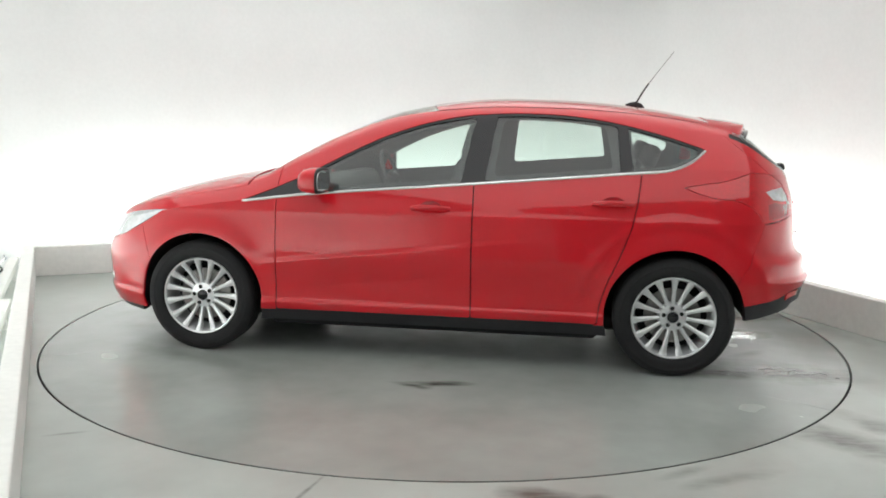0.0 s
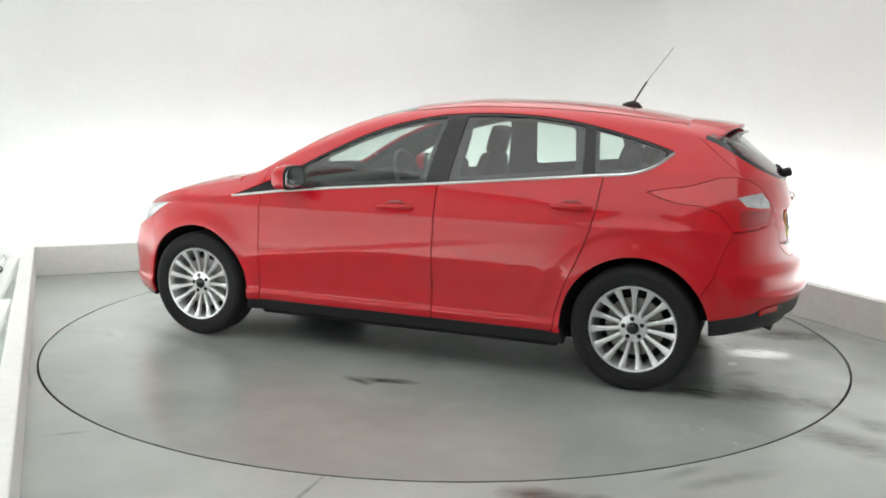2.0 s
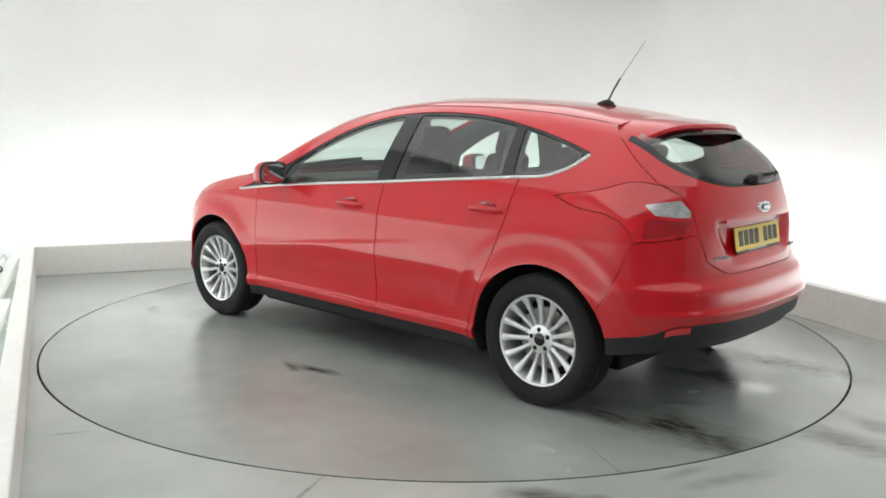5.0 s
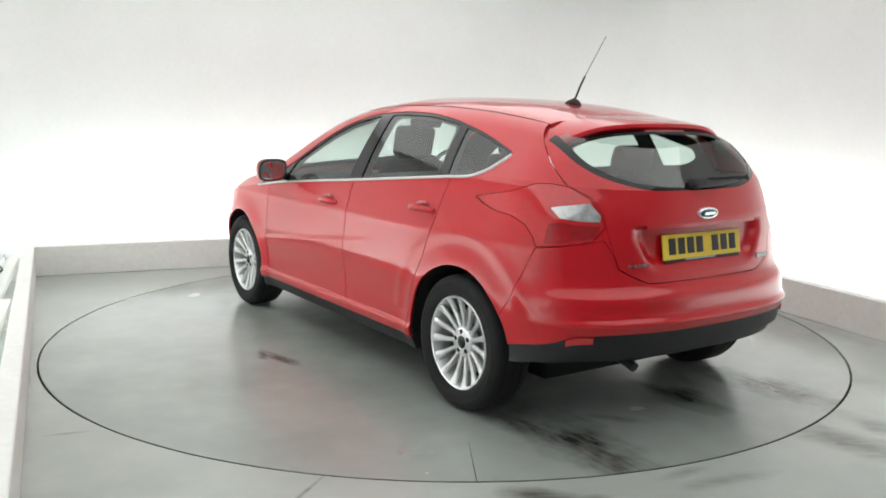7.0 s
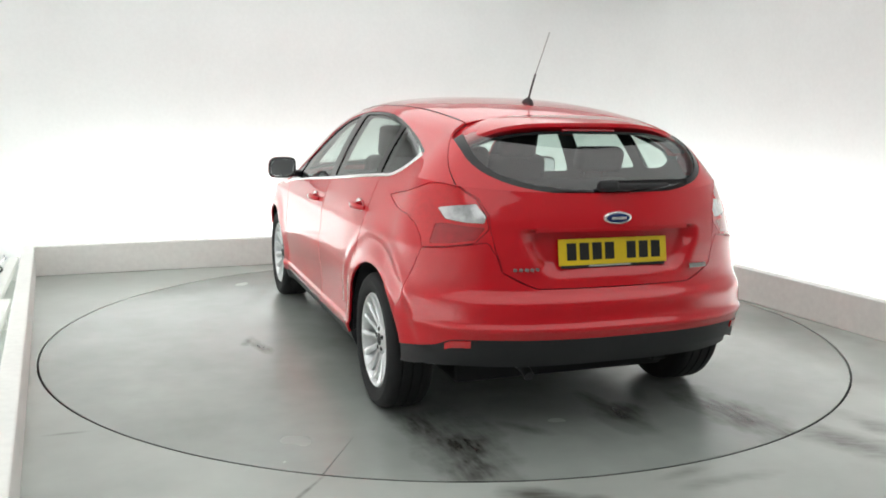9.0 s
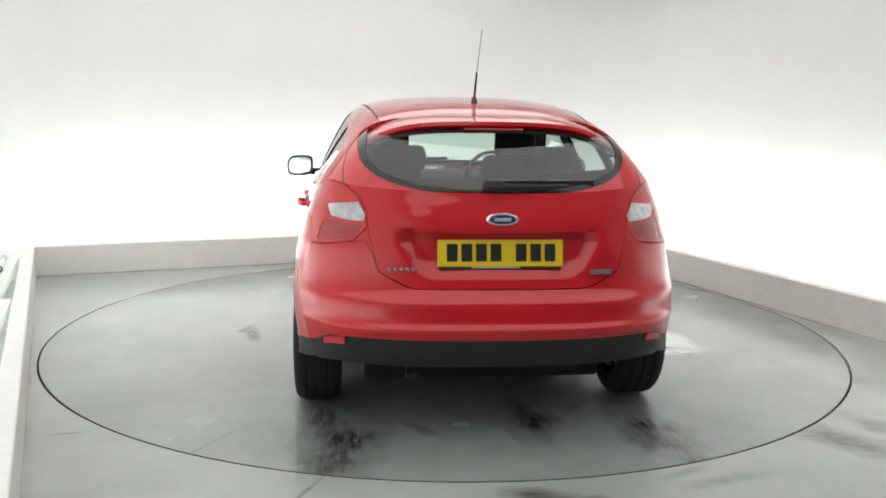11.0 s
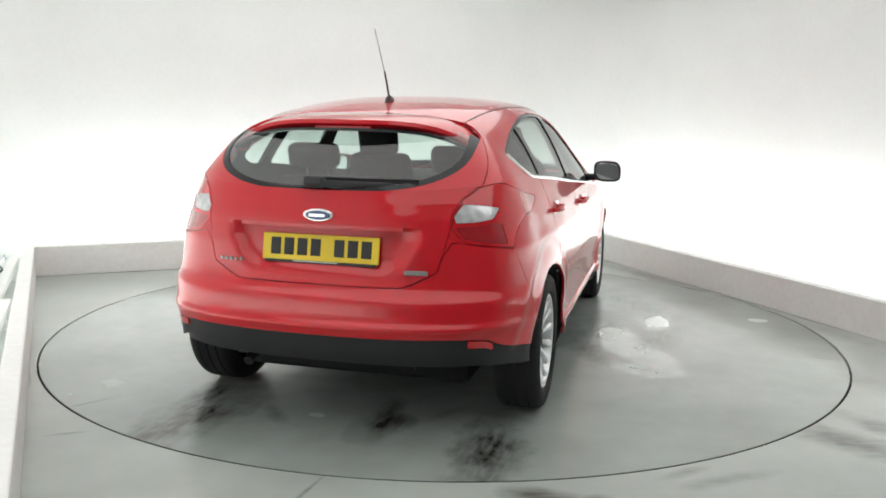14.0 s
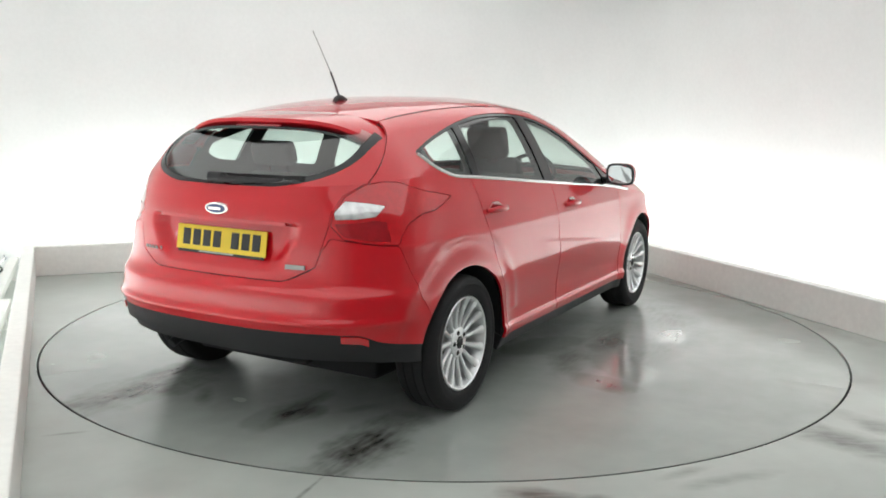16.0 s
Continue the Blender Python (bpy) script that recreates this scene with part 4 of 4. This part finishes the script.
def build_middle():
    both = (1, -1)
    panel("roof", [(upper, steps(-1.50, 0.10, 80), steps(1.10, 2, 26), [lambda u, v, p: 0.085 - 0.10 * (p.y / 0.6) ** 2 - p.x + 0.0])], RED, CAR, sides=both)
    ob = panel("windscreen", [(inset(upper, 0.006), steps(-0.05, 1.03, 60), steps(1.08, 2, 24), [lambda u, v, p: p.x - 0.09 + 0.10 * (p.y / 0.6) ** 2, lambda u, v, p: v - A_EDGE(u) - 0.004, lambda u, v, p: 1.0 - p.x])], CLEAR, CAR, "clear raked windscreen", sides=both, lip=0)
    ob.visible_shadow = False
    panel("cowl", [(inset(upper, 0.012), steps(0.985, 1.10, 10), steps(0.7, 2, 24), [])], BLACK_TRIM, CAR, "black scuttle panel", sides=both)
    panel("bonnet", [(upper, steps(1.06, 2.06, 60), steps(0.705, 2, 30), [lambda u, v, p: v - 0.71, lambda u, v, p: p.x - 1.06 - 0.05 * (1 - abs(p.y) / 0.7)])], RED, CAR, sides=both)
    panel("front_bumper", [(lower, steps(2.0, 3.0, 90), steps(0.06, 1.0, 50), [arch, lambda u, v, p: p.x - 1.702 + 0.35 * (0.75 - p.z), lambda u, v, p: -HEADLAMP(p.x, p.z) - 0.003, lambda u, v, p: -GRILLE(p.y, p.z) + max(0, 2.02 - p.x) * 9 if p.x > 1.95 else 1.0])], RED, CAR, sides=both)
    panel("lower_grille", [(inset(lower, 0.03), steps(2.4, 3.0, 40), steps(0.0, 0.75, 30), [lambda u, v, p: GRILLE(p.y, p.z) + 0.01])], BLACK_TRIM, CAR, "black front grille", sides=both)
    panel("front_lip", [(inset(lower, 0.008), steps(2.25, 3.0, 60), steps(0.0, 0.12, 5), [arch])], BLACK_TRIM, CAR, "black lower front lip", sides=both, lip=0.06)
    panel("rear_bumper", [(lower, TAIL_US + SIDE_US[1:12], steps(0.1, 0.85, 70), [arch, lambda u, v, p: BUMPER(u, p.z), lambda u, v, p: p.z - BLACK_TOP(u)])], RED, CAR, sides=both)
    panel("rear_valance", [(inset(lower, 0.004), TAIL_US + SIDE_US[1:12], steps(0.0, 0.40, 34), [arch, lambda u, v, p: BLACK_TOP(u) + 0.003 - p.z, lambda u, v, p: p.z - VALANCE_LOW(u)])], BLACK_TRIM, CAR, "black textured lower bumper", sides=both, lip=0.04)
    panel("rear_diffuser", [(inset(lower, 0.032), [u for u in TAIL_US if u < 0.74], steps(0.0, 0.40, 34), [arch, lambda u, v, p: VALANCE_LOW(u) + 0.012 - p.z, lambda u, v, p: p.z - BLACK_LOW(u)])], BLACK_TRIM, CAR, "recessed black diffuser under the bumper", sides=both, lip=0.05)
    gate = panel("tailgate", [
        (lower, steps(0, 0.62, 70), steps(0.5, 1.0, 64), [lambda u, v, p: TAILGATE(u, p.z)]),
        (upper, REAR_XS, steps(0, 2, 56), [lambda u, v, p: gate_edge(p) - p.x - 0.002, lambda u, v, p: -TAIL_FRIT(p.y, p.z)])], RED, CAR, sides=both)
    ob = panel("rear_window", [(inset(upper, 0.005), REAR_XS, steps(0, 2, 56), [lambda u, v, p: TAIL_GLASS(p.y, p.z), lambda u, v, p: -1.62 - p.x])], REAR_GLASS, CAR, "wide tinted rear window", sides=both, lip=0)
    ob.visible_shadow = False
    panel("rear_window_border", [(inset(upper, 0.002), REAR_XS, steps(0, 2, 56), [lambda u, v, p: TAIL_FRIT(p.y, p.z) + 0.004, lambda u, v, p: -TAIL_GLASS(p.y, p.z), lambda u, v, p: -1.60 - p.x])], GLOSS_BLACK, CAR, "black border of the rear window", sides=both)
    panel("headlining", [(inset(upper, 0.03), steps(-1.58, 0.08, 24), steps(1.0, 2, 12), [])], LINING, CAR, "pale grey headlining", sides=both, lip=0)
    # floor pan
    bm = bmesh.new()
    box(bm, (0.05, 0, 0.205), (3.3, 1.10, 0.09), bevel=0.02)
    box(bm, (0.0, 0, 0.205), (1.86, 1.56, 0.09), bevel=0.03)
    part("floor_pan", bm, DARK_CAVITY, CAR, "dark underbody")
    bm = bmesh.new()
    box(bm, (-1.74, 0.0, 0.365), (0.44, 0.86, 0.10), bevel=0.04)
    part("rear_underbody", bm, DARK_CAVITY, CAR, "dark silencer and rear underbody")
    bm = bmesh.new()
    sweep(bm, [Vector((-1.75, 0.36, 0.315)), Vector((-1.88, 0.36, 0.313)), Vector((-1.94, 0.36, 0.302)), Vector((-1.97, 0.36, 0.288))], round_section(0.022, 0.022, 14))
    soften(part("exhaust_pipe", bm, BLACK_TRIM, CAR, "black down-turned exhaust pipe"))
    bm = bmesh.new()
    box(bm, (-1.86, -0.34, 0.305), (0.05, 0.07, 0.06), bevel=0.012)
    part("tow_bracket", bm, DARK_CAVITY, CAR)
    # spoiler over the rear window
    bm = bmesh.new()
    rows = []
    for i in range(33):
        y = -0.585 + 1.17 * i / 32
        k = abs(y) / 0.585
        tip = -1.745 + 0.34 * y * y + 0.02 * k ** 6
        x0 = -1.50
        sect = []
        for t in (0, 0.25, 0.5, 0.75, 0.93, 1.0):
            x = x0 + (tip - x0) * t
            drop = CREST(x0) - (0.014 + 0.018 * t) * t - 0.016 * k * k - 0.105 * k ** 4.5
            sect.append((x, drop + 0.006))
        lip_z = sect[-1][1]
        sect += [(tip - 0.004, lip_z - 0.016), (tip + 0.012, lip_z - 0.034), (tip + 0.10, lip_z - 0.036 - 0.01 * (1 - k)), (x0 - 0.02, sect[0][1] - 0.06)]
        rows.append([bm.verts.new((x, y, z)) for x, z in sect])
    for r0, r1 in zip(rows, rows[1:]):
        for i in range(len(r0)):
            j = (i + 1) % len(r0)
            bm.faces.new((r0[i], r0[j], r1[j], r1[i]))
    bm.faces.new(rows[0])
    bm.faces.new(rows[-1][::-1])
    bmesh.ops.recalc_face_normals(bm, faces=bm.faces)
    spoiler = soften(part("spoiler", bm, RED, CAR, "red roof spoiler over the rear window"), 50)
    bm = bmesh.new()
    path = [Vector((-1.745 + 0.34 * y * y + 0.024, y, CREST(-1.5) - 0.068 - 0.016 * (y / 0.585) ** 2 - 0.105 * (abs(y) / 0.585) ** 4.5)) for y in steps(-0.55, 0.55, 28)]
    sweep(bm, path, [(-0.05, -0.006), (0.012, -0.006), (0.012, 0.006), (-0.05, 0.006)])
    part("spoiler_underside", bm, GLOSS_BLACK, spoiler, "black underside of the spoiler")
    bm = bmesh.new()
    box(bm, (-1.738, 0, CREST(-1.5) - 0.062), (0.03, 0.26, 0.014), bevel=0.004)
    part("brake_light", bm, LENS_AND_CUP_DARK, spoiler, "dark red high brake light")
    # number plate: yellow, its writing as plain bars
    lean = 9.5
    base = pose(-2.0, 0.0, 0.815, 0, lean, 0)

    def on_plate(name, y, z, w, h, depth, material, parent, label=""):
        bm = bmesh.new()
        box(bm, (-depth / 2, 0, 0), (0.006, w, h), bevel=0.0025 if h > 0.05 else 0.0008)
        ob = part(name, bm, material, parent, label)
        for v in ob.data.vertices:
            v.co = base @ (v.co + Vector((0, y, z)))
        return ob
    plate = on_plate("number_plate", 0, 0, 0.520, 0.111, 0.004, PLATE_YELLOW, CAR, "yellow rear number plate with black bars")
    for y in (0.200, 0.140, 0.080, 0.020, -0.085, -0.145, -0.205):
        on_plate("plate_bar", y, 0.002, 0.045, 0.072, 0.0085, PLATE_INK, plate)
    on_plate("plate_bracket", 0.0, -0.060, 0.50, 0.014, 0.002, PLATE_INK, plate, "black strip under the plate")
    on_plate("dealer_strip", 0.02, -0.059, 0.20, 0.006, 0.008, LINING, plate)
    # oval badge, plain
    for nm, rx, rz, off, m, lb in (("badge_rim", 0.066, 0.027, 0.0, CHROME, "oval chrome badge rim"), ("badge_field", 0.057, 0.020, 0.003, BADGE_BLUE, "plain blue badge oval")):
        bm = bmesh.new()
        capped(bm, [(1.0, 0.012), (1.0, -0.004 - off), (0.9, -0.008 - off)], n=40, axis="x", centre=(0, 0, 0))
        for v in bm.verts:
            v.co = Vector((v.co.x - 2.022, v.co.y * rx, 0.957 + v.co.z * rz))
        soften(part(nm, bm, m, CAR, lb))
    bm = bmesh.new()
    box(bm, (-2.036, 0.0, 0.957), (0.003, 0.07, 0.012), bevel=0.001)
    part("badge_mark", bm, CHROME, CAR, "silver mark on the badge")
    # model letters as plain bars
    for y0, n, z in ((0.455, 5, 0.752),):
        for i in range(n):
            y = y0 - 0.024 * i
            u = 2 / math.pi * math.asin(min(1, abs(y) / 0.86) ** (2.8 / 2))
            q = lower(u, (z - 0.2) / (SHOULDER(-1.95) - 0.2))
            bm = bmesh.new()
            box(bm, (q.x - 0.003, y, z), (0.006, 0.016, 0.013), (12, 0, 18 if y < 0 else -18), 0.002)
            part("badge_letter", bm, STEEL, CAR, "small chrome model lettering bar")
    u = 2 / math.pi * math.asin((0.42 / 0.86) ** 1.4)
    q = lower(u, (0.737 - 0.2) / (SHOULDER(-1.95) - 0.2))
    bm = bmesh.new()
    box(bm, (q.x - 0.003, -0.42, 0.737), (0.006, 0.095, 0.019), (0, 10, 9), 0.002)
    part("trim_badge", bm, STEEL, CAR, "slim silver badge plate")
    # boot handle lip
    bm = bmesh.new()
    sweep(bm, [Vector((-2.012 + 0.03 * (y / 0.4) ** 2, y, 0.912)) for y in steps(-0.36, 0.36, 20)], [(-0.014, -0.009), (0.014, -0.009), (0.016, 0.007), (-0.014, 0.007)])
    soften(part("boot_handle_lip", bm, RED, CAR))
    # rear wiper
    wiper = part("rear_wiper", mirrored(lambda b: box(b, (-1.985, 0.03, 1.088), (0.05, 0.09, 0.045), (0, 20, 0), 0.014), 1), BLACK_TRIM, CAR, "black rear wiper at rest")
    bm = bmesh.new()
    sweep(bm, [Vector((-2.002 + 0.010 * i * i / 9, 0.05 - 0.045 * i, 1.084)) for i in range(10)], lambda t: round_section(0.009, 0.018 - 0.010 * t, 10))
    soften(part("wiper_arm", bm, BLACK_TRIM, wiper))
    bm = bmesh.new()
    sweep(bm, [Vector((-1.975 + 0.16 * (y - 0.05) ** 2 + 0.022, y, 1.096)) for y in steps(0.05, -0.40, 16)], [(-0.008, -0.010), (0.008, -0.010), (0.004, 0.012), (-0.004, 0.012)])
    part("wiper_blade", bm, RUBBER, wiper)
    # fog lamps low in the front bumper
    for side in (1, -1):
        q = lower(2.56, 0.36)
        bm = mirrored(lambda b: capped(b, [(0.052, -0.02), (0.052, 0.004), (0.046, 0.010)], n=24, axis="x", centre=(q.x - 0.030, q.y - 0.012, q.z)), side)
        fog = soften(part("fog_lamp", bm, CHROME, CAR, "round chrome-rimmed fog lamp"))
        bm = mirrored(lambda b: capped(b, [(0.038, 0.0), (0.036, 0.014)], n=24, axis="x", centre=(q.x - 0.030, q.y - 0.012, q.z)), side)
        part("fog_lens", bm, HEAD_CLEAR, fog)
    # windscreen wiper arm ends above the bonnet
    bm = bmesh.new()
    sweep(bm, [Vector((1.02, 0.50, 1.0)), Vector((1.00, 0.38, 1.02)), Vector((0.97, 0.2, 1.035)), Vector((0.95, -0.1, 1.05))], round_section(0.009, 0.011, 8))
    part("front_wiper", bm, BLACK_TRIM, CAR, "black windscreen wiper")
    # aerial
    bm = bmesh.new()
    sweep(bm, [Vector((-1.07, 0, 1.430)), Vector((-1.10, 0, 1.440)), Vector((-1.13, 0, 1.446)), Vector((-1.155, 0, 1.436)), Vector((-1.17, 0, 1.418))], lambda t: round_section(0.022 - 0.010 * abs(t - 0.4), 0.011, 10), up=Vector((0, 1, 0)))
    aerial = soften(part("aerial_base", bm, BLACK_TRIM, CAR, "black roof aerial base"))
    bm = bmesh.new()
    sweep(bm, [Vector((-1.122, 0, 1.440)), Vector((-1.165, 0, 1.52)), Vector((-1.20, 0, 1.575))], round_section(0.0050, 0.0050, 8), up=Vector((0, 1, 0)))
    part("aerial_spring", bm, BLACK_TRIM, aerial)
    bm = bmesh.new()
    sweep(bm, [Vector((-1.20, 0, 1.575)), Vector((-1.27, 0, 1.67)), Vector((-1.34, 0, 1.765))], round_section(0.0020, 0.0020, 6), up=Vector((0, 1, 0)))
    part("aerial_rod", bm, STEEL, aerial, "thin aerial rod")


GRILLE = region((-0.1, 0.25), (0.42, 0.25), (0.50, 0.32), (0.40, 0.46), (-0.1, 0.47))


# ---- wheels ----
def build_wheel():
    wheel = new("wheel")
    bm = bmesh.new()
    lathe(bm, [(0.222, -0.095), (0.24, -0.104), (0.275, -0.107), (0.302, -0.100), (0.314, -0.086), (0.3185, -0.07), (0.3185, -0.052), (0.313, -0.050), (0.313, -0.045), (0.3195, -0.043), (0.3195, -0.004), (0.313, -0.002), (0.313, 0.002), (0.3195, 0.004),
               (0.3195, 0.043), (0.313, 0.045), (0.313, 0.050), (0.3185, 0.052), (0.3185, 0.07), (0.314, 0.086), (0.302, 0.100), (0.28, 0.106), (0.276, 0.104), (0.262, 0.106), (0.24, 0.102), (0.226, 0.092), (0.220, 0.080)], 72)
    bmesh.ops.recalc_face_normals(bm, faces=bm.faces)
    tyre = soften(part("tyre", bm, RUBBER, wheel, "black road tyre"))
    bm = bmesh.new()
    lathe(bm, [(0.219, 0.080), (0.223, 0.090), (0.219, 0.0945), (0.211, 0.091), (0.205, 0.076), (0.196, 0.03), (0.190, -0.09)], 72)
    bmesh.ops.recalc_face_normals(bm, faces=bm.faces)
    bmesh.ops.reverse_faces(bm, faces=bm.faces)
    soften(part("rim", bm, ALLOY, wheel, "silver alloy rim"))
    bm = bmesh.new()
    capped(bm, [(0.078, 0.02), (0.076, 0.050), (0.068, 0.062), (0.050, 0.066), (0.034, 0.068), (0.030, 0.064)], n=48)
    soften(part("hub", bm, ALLOY, wheel))
    bm = bmesh.new()
    capped(bm, [(0.030, 0.06), (0.029, 0.069), (0.020, 0.073)], n=28)
    soften(part("centre_cap", bm, GLOSS_BLACK, wheel, "dark wheel centre cap"))
    bm = bmesh.new()
    capped(bm, [(0.150, 0.0), (0.150, 0.012), (0.07, 0.014), (0.068, 0.03)], n=48)
    soften(part("brake_disc", bm, STEEL, wheel, "grey steel brake disc"))
    bm = bmesh.new()
    capped(bm, [(0.192, -0.06), (0.192, -0.05)], n=48)
    part("back_plate", bm, DARK_CAVITY, wheel)
    # one spoke and one nut mesh, shared all round
    bm = bmesh.new()
    rows = []
    for r, y, w, d in ((0.062, 0.058, 0.0100, 0.016), (0.10, 0.062, 0.0092, 0.018), (0.15, 0.071, 0.0108, 0.018), (0.185, 0.081, 0.0145, 0.016), (0.213, 0.090, 0.0210, 0.012)):
        rows.append([bm.verts.new(p) for p in ((r, y - d, -w * 1.15), (r, y - 0.005, -w), (r, y, -w * 0.45), (r, y, w * 0.45), (r, y - 0.005, w), (r, y - d, w * 1.15))])
    for r0, r1 in zip(rows, rows[1:]):
        for i in range(6):
            bm.faces.new((r0[i], r0[(i + 1) % 6], r1[(i + 1) % 6], r1[i]))
    bm.faces.new(rows[0])
    bm.faces.new(rows[-1])
    bmesh.ops.recalc_face_normals(bm, faces=bm.faces)
    first = soften(part("spoke", bm, ALLOY, wheel), 30)
    for k in range(1, 15):
        ob = new("spoke", first.data)
        ob.parent = wheel
        ob.matrix_basis = pose(0, 0, 0, 0, 24 * k + 0.0, 0)
    first.matrix_basis = pose(0, 0, 0, 0, 0, 0)
    bm = bmesh.new()
    capped(bm, [(0.0125, 0.055), (0.0125, 0.0665), (0.0095, 0.0685)], n=6)
    nut = part("lug_nut", bm, GLOSS_BLACK, wheel, "dark recessed wheel nut")
    for k in range(5):
        a = radians(90 + 72 * k)
        ob = nut if k == 0 else new("lug_nut", nut.data)
        ob.parent = wheel
        ob.matrix_basis = pose(0.049 * math.cos(a), 0.0008, 0.049 * math.sin(a))
    return wheel


def build_wheels():
    wheel = build_wheel()
    spots = ((1.324, 0.775, 0), (-1.324, 0.766, 0), (1.324, -0.775, 180), (-1.324, -0.766, 180))
    for k, (x, y, turn) in enumerate(spots):
        m = pose(x, y, 0.3195, 0, 0, turn) @ pose(0, 0, 0, 0, (12, 6, 0, 18)[k], 0)
        ob = wheel if k == 0 else copy_thing(wheel, m)
        ob.matrix_basis = m
        ob.parent = CAR


# ---- cabin ----
def build_seat(x, y, lean, wide=0.50):
    seat = new("front_seat")
    bm = bmesh.new()
    box(bm, (x + 0.05, y, 0.50), (0.52, wide, 0.16), (0, -8, 0), 0.05)
    part("seat_cushion", bm, CLOTH, seat, smooth=True)
    bm = bmesh.new()
    box(bm, (x - 0.26, y, 0.83), (0.13, wide, 0.62), (0, -lean, 0), 0.05, 0.78)
    part("backrest", bm, CLOTH, seat, smooth=True)
    bm = bmesh.new()
    box(bm, (x - 0.365, y, 1.21), (0.09, 0.25, 0.19), (0, -lean, 0), 0.035)
    part("headrest", bm, CLOTH, seat, smooth=True)
    for dy in (-0.05, 0.05):
        bm = bmesh.new()
        sweep(bm, [Vector((x - 0.335, y + dy, 1.08)), Vector((x - 0.355, y + dy, 1.16))], round_section(0.006, 0.006, 8), up=Vector((0, 1, 0)))
        part("headrest_post", bm, CHROME, seat)
    seat.parent = CAR
    return seat


def build_cabin():
    for y in (0.39, -0.39):
        build_seat(0.18, y, 16)
    bench = new("rear_bench")
    bench.parent = CAR
    bm = bmesh.new()
    box(bm, (-0.75, 0, 0.50), (0.50, 1.26, 0.18), (0, -8, 0), 0.06)
    part("seat_cushion", bm, CLOTH, bench, smooth=True)
    bm = bmesh.new()
    box(bm, (-1.05, 0, 0.80), (0.13, 1.24, 0.52), (0, -20, 0), 0.05)
    part("backrest", bm, CLOTH, bench, smooth=True)
    for y in (0.38, -0.38):
        bm = bmesh.new()
        box(bm, (-1.195, y, 1.155), (0.09, 0.27, 0.13), (0, -18, 0), 0.035)
        part("headrest", bm, CLOTH, bench, smooth=True)
        for dy in (-0.06, 0.06):
            bm = bmesh.new()
            sweep(bm, [Vector((-1.13, y + dy, 1.01)), Vector((-1.175, y + dy, 1.12))], round_section(0.007, 0.007, 8), up=Vector((0, 1, 0)))
            part("headrest_post", bm, CHROME, bench)
    bm = bmesh.new()
    box(bm, (0.86, 0, 0.78), (0.52, 1.44, 0.36), (0, 8, 0), 0.08)
    part("dashboard", bm, CABIN, CAR, "charcoal dashboard", smooth=True)
    bm = bmesh.new()
    box(bm, (0.3, 0, 0.48), (1.0, 0.22, 0.28), (0, 0, 0), 0.04)
    part("centre_console", bm, CABIN, CAR, smooth=True)
    bm = bmesh.new()
    ring = []
    for i in range(33):
        a = 2 * math.pi * i / 32
        ring.append(Vector((0.47, -0.37, 0.94)) + Vector((0.06 * math.sin(a), 0.185 * math.cos(a), 0.175 * math.sin(a))))
    sweep(bm, ring, round_section(0.014, 0.014, 8), up=Vector((1, 0, -0.3)))
    wheel = part("steering_wheel", bm, CABIN, CAR, "charcoal steering wheel", smooth=True)
    bm = bmesh.new()
    box(bm, (0.475, -0.37, 0.935), (0.04, 0.34, 0.05), (0, -18, 0), 0.015)
    box(bm, (0.48, -0.37, 0.925), (0.05, 0.15, 0.13), (0, -18, 0), 0.03)
    part("steering_boss", bm, CABIN, wheel)
    bm = bmesh.new()
    box(bm, (0.32, -0.02, 1.315), (0.03, 0.24, 0.065), (0, -10, 0), 0.014)
    part("interior_mirror", bm, GLOSS_BLACK, CAR, "black interior mirror")
    # parcel shelf and boot lining
    bm = bmesh.new()
    box(bm, (-1.52, 0, 0.985), (0.60, 1.20, 0.025), (0, 2, 0), 0.008)
    part("parcel_shelf", bm, CABIN, CAR, "charcoal parcel shelf")


for flank in (1, -1):
    build_body(flank)
build_middle()
build_wheels()
build_cabin()


# ---- what moves ----
def motions():
    offset = pose(-0.031, -0.005, 0)
    walk(TABLE, [(t, pose(0, 0, 0, 0, 0, a)) for t, a in TURN])
    walk(CAR, [(t, pose(0, 0, 0, 0, 0, a) @ offset) for t, a in TURN])


motions()
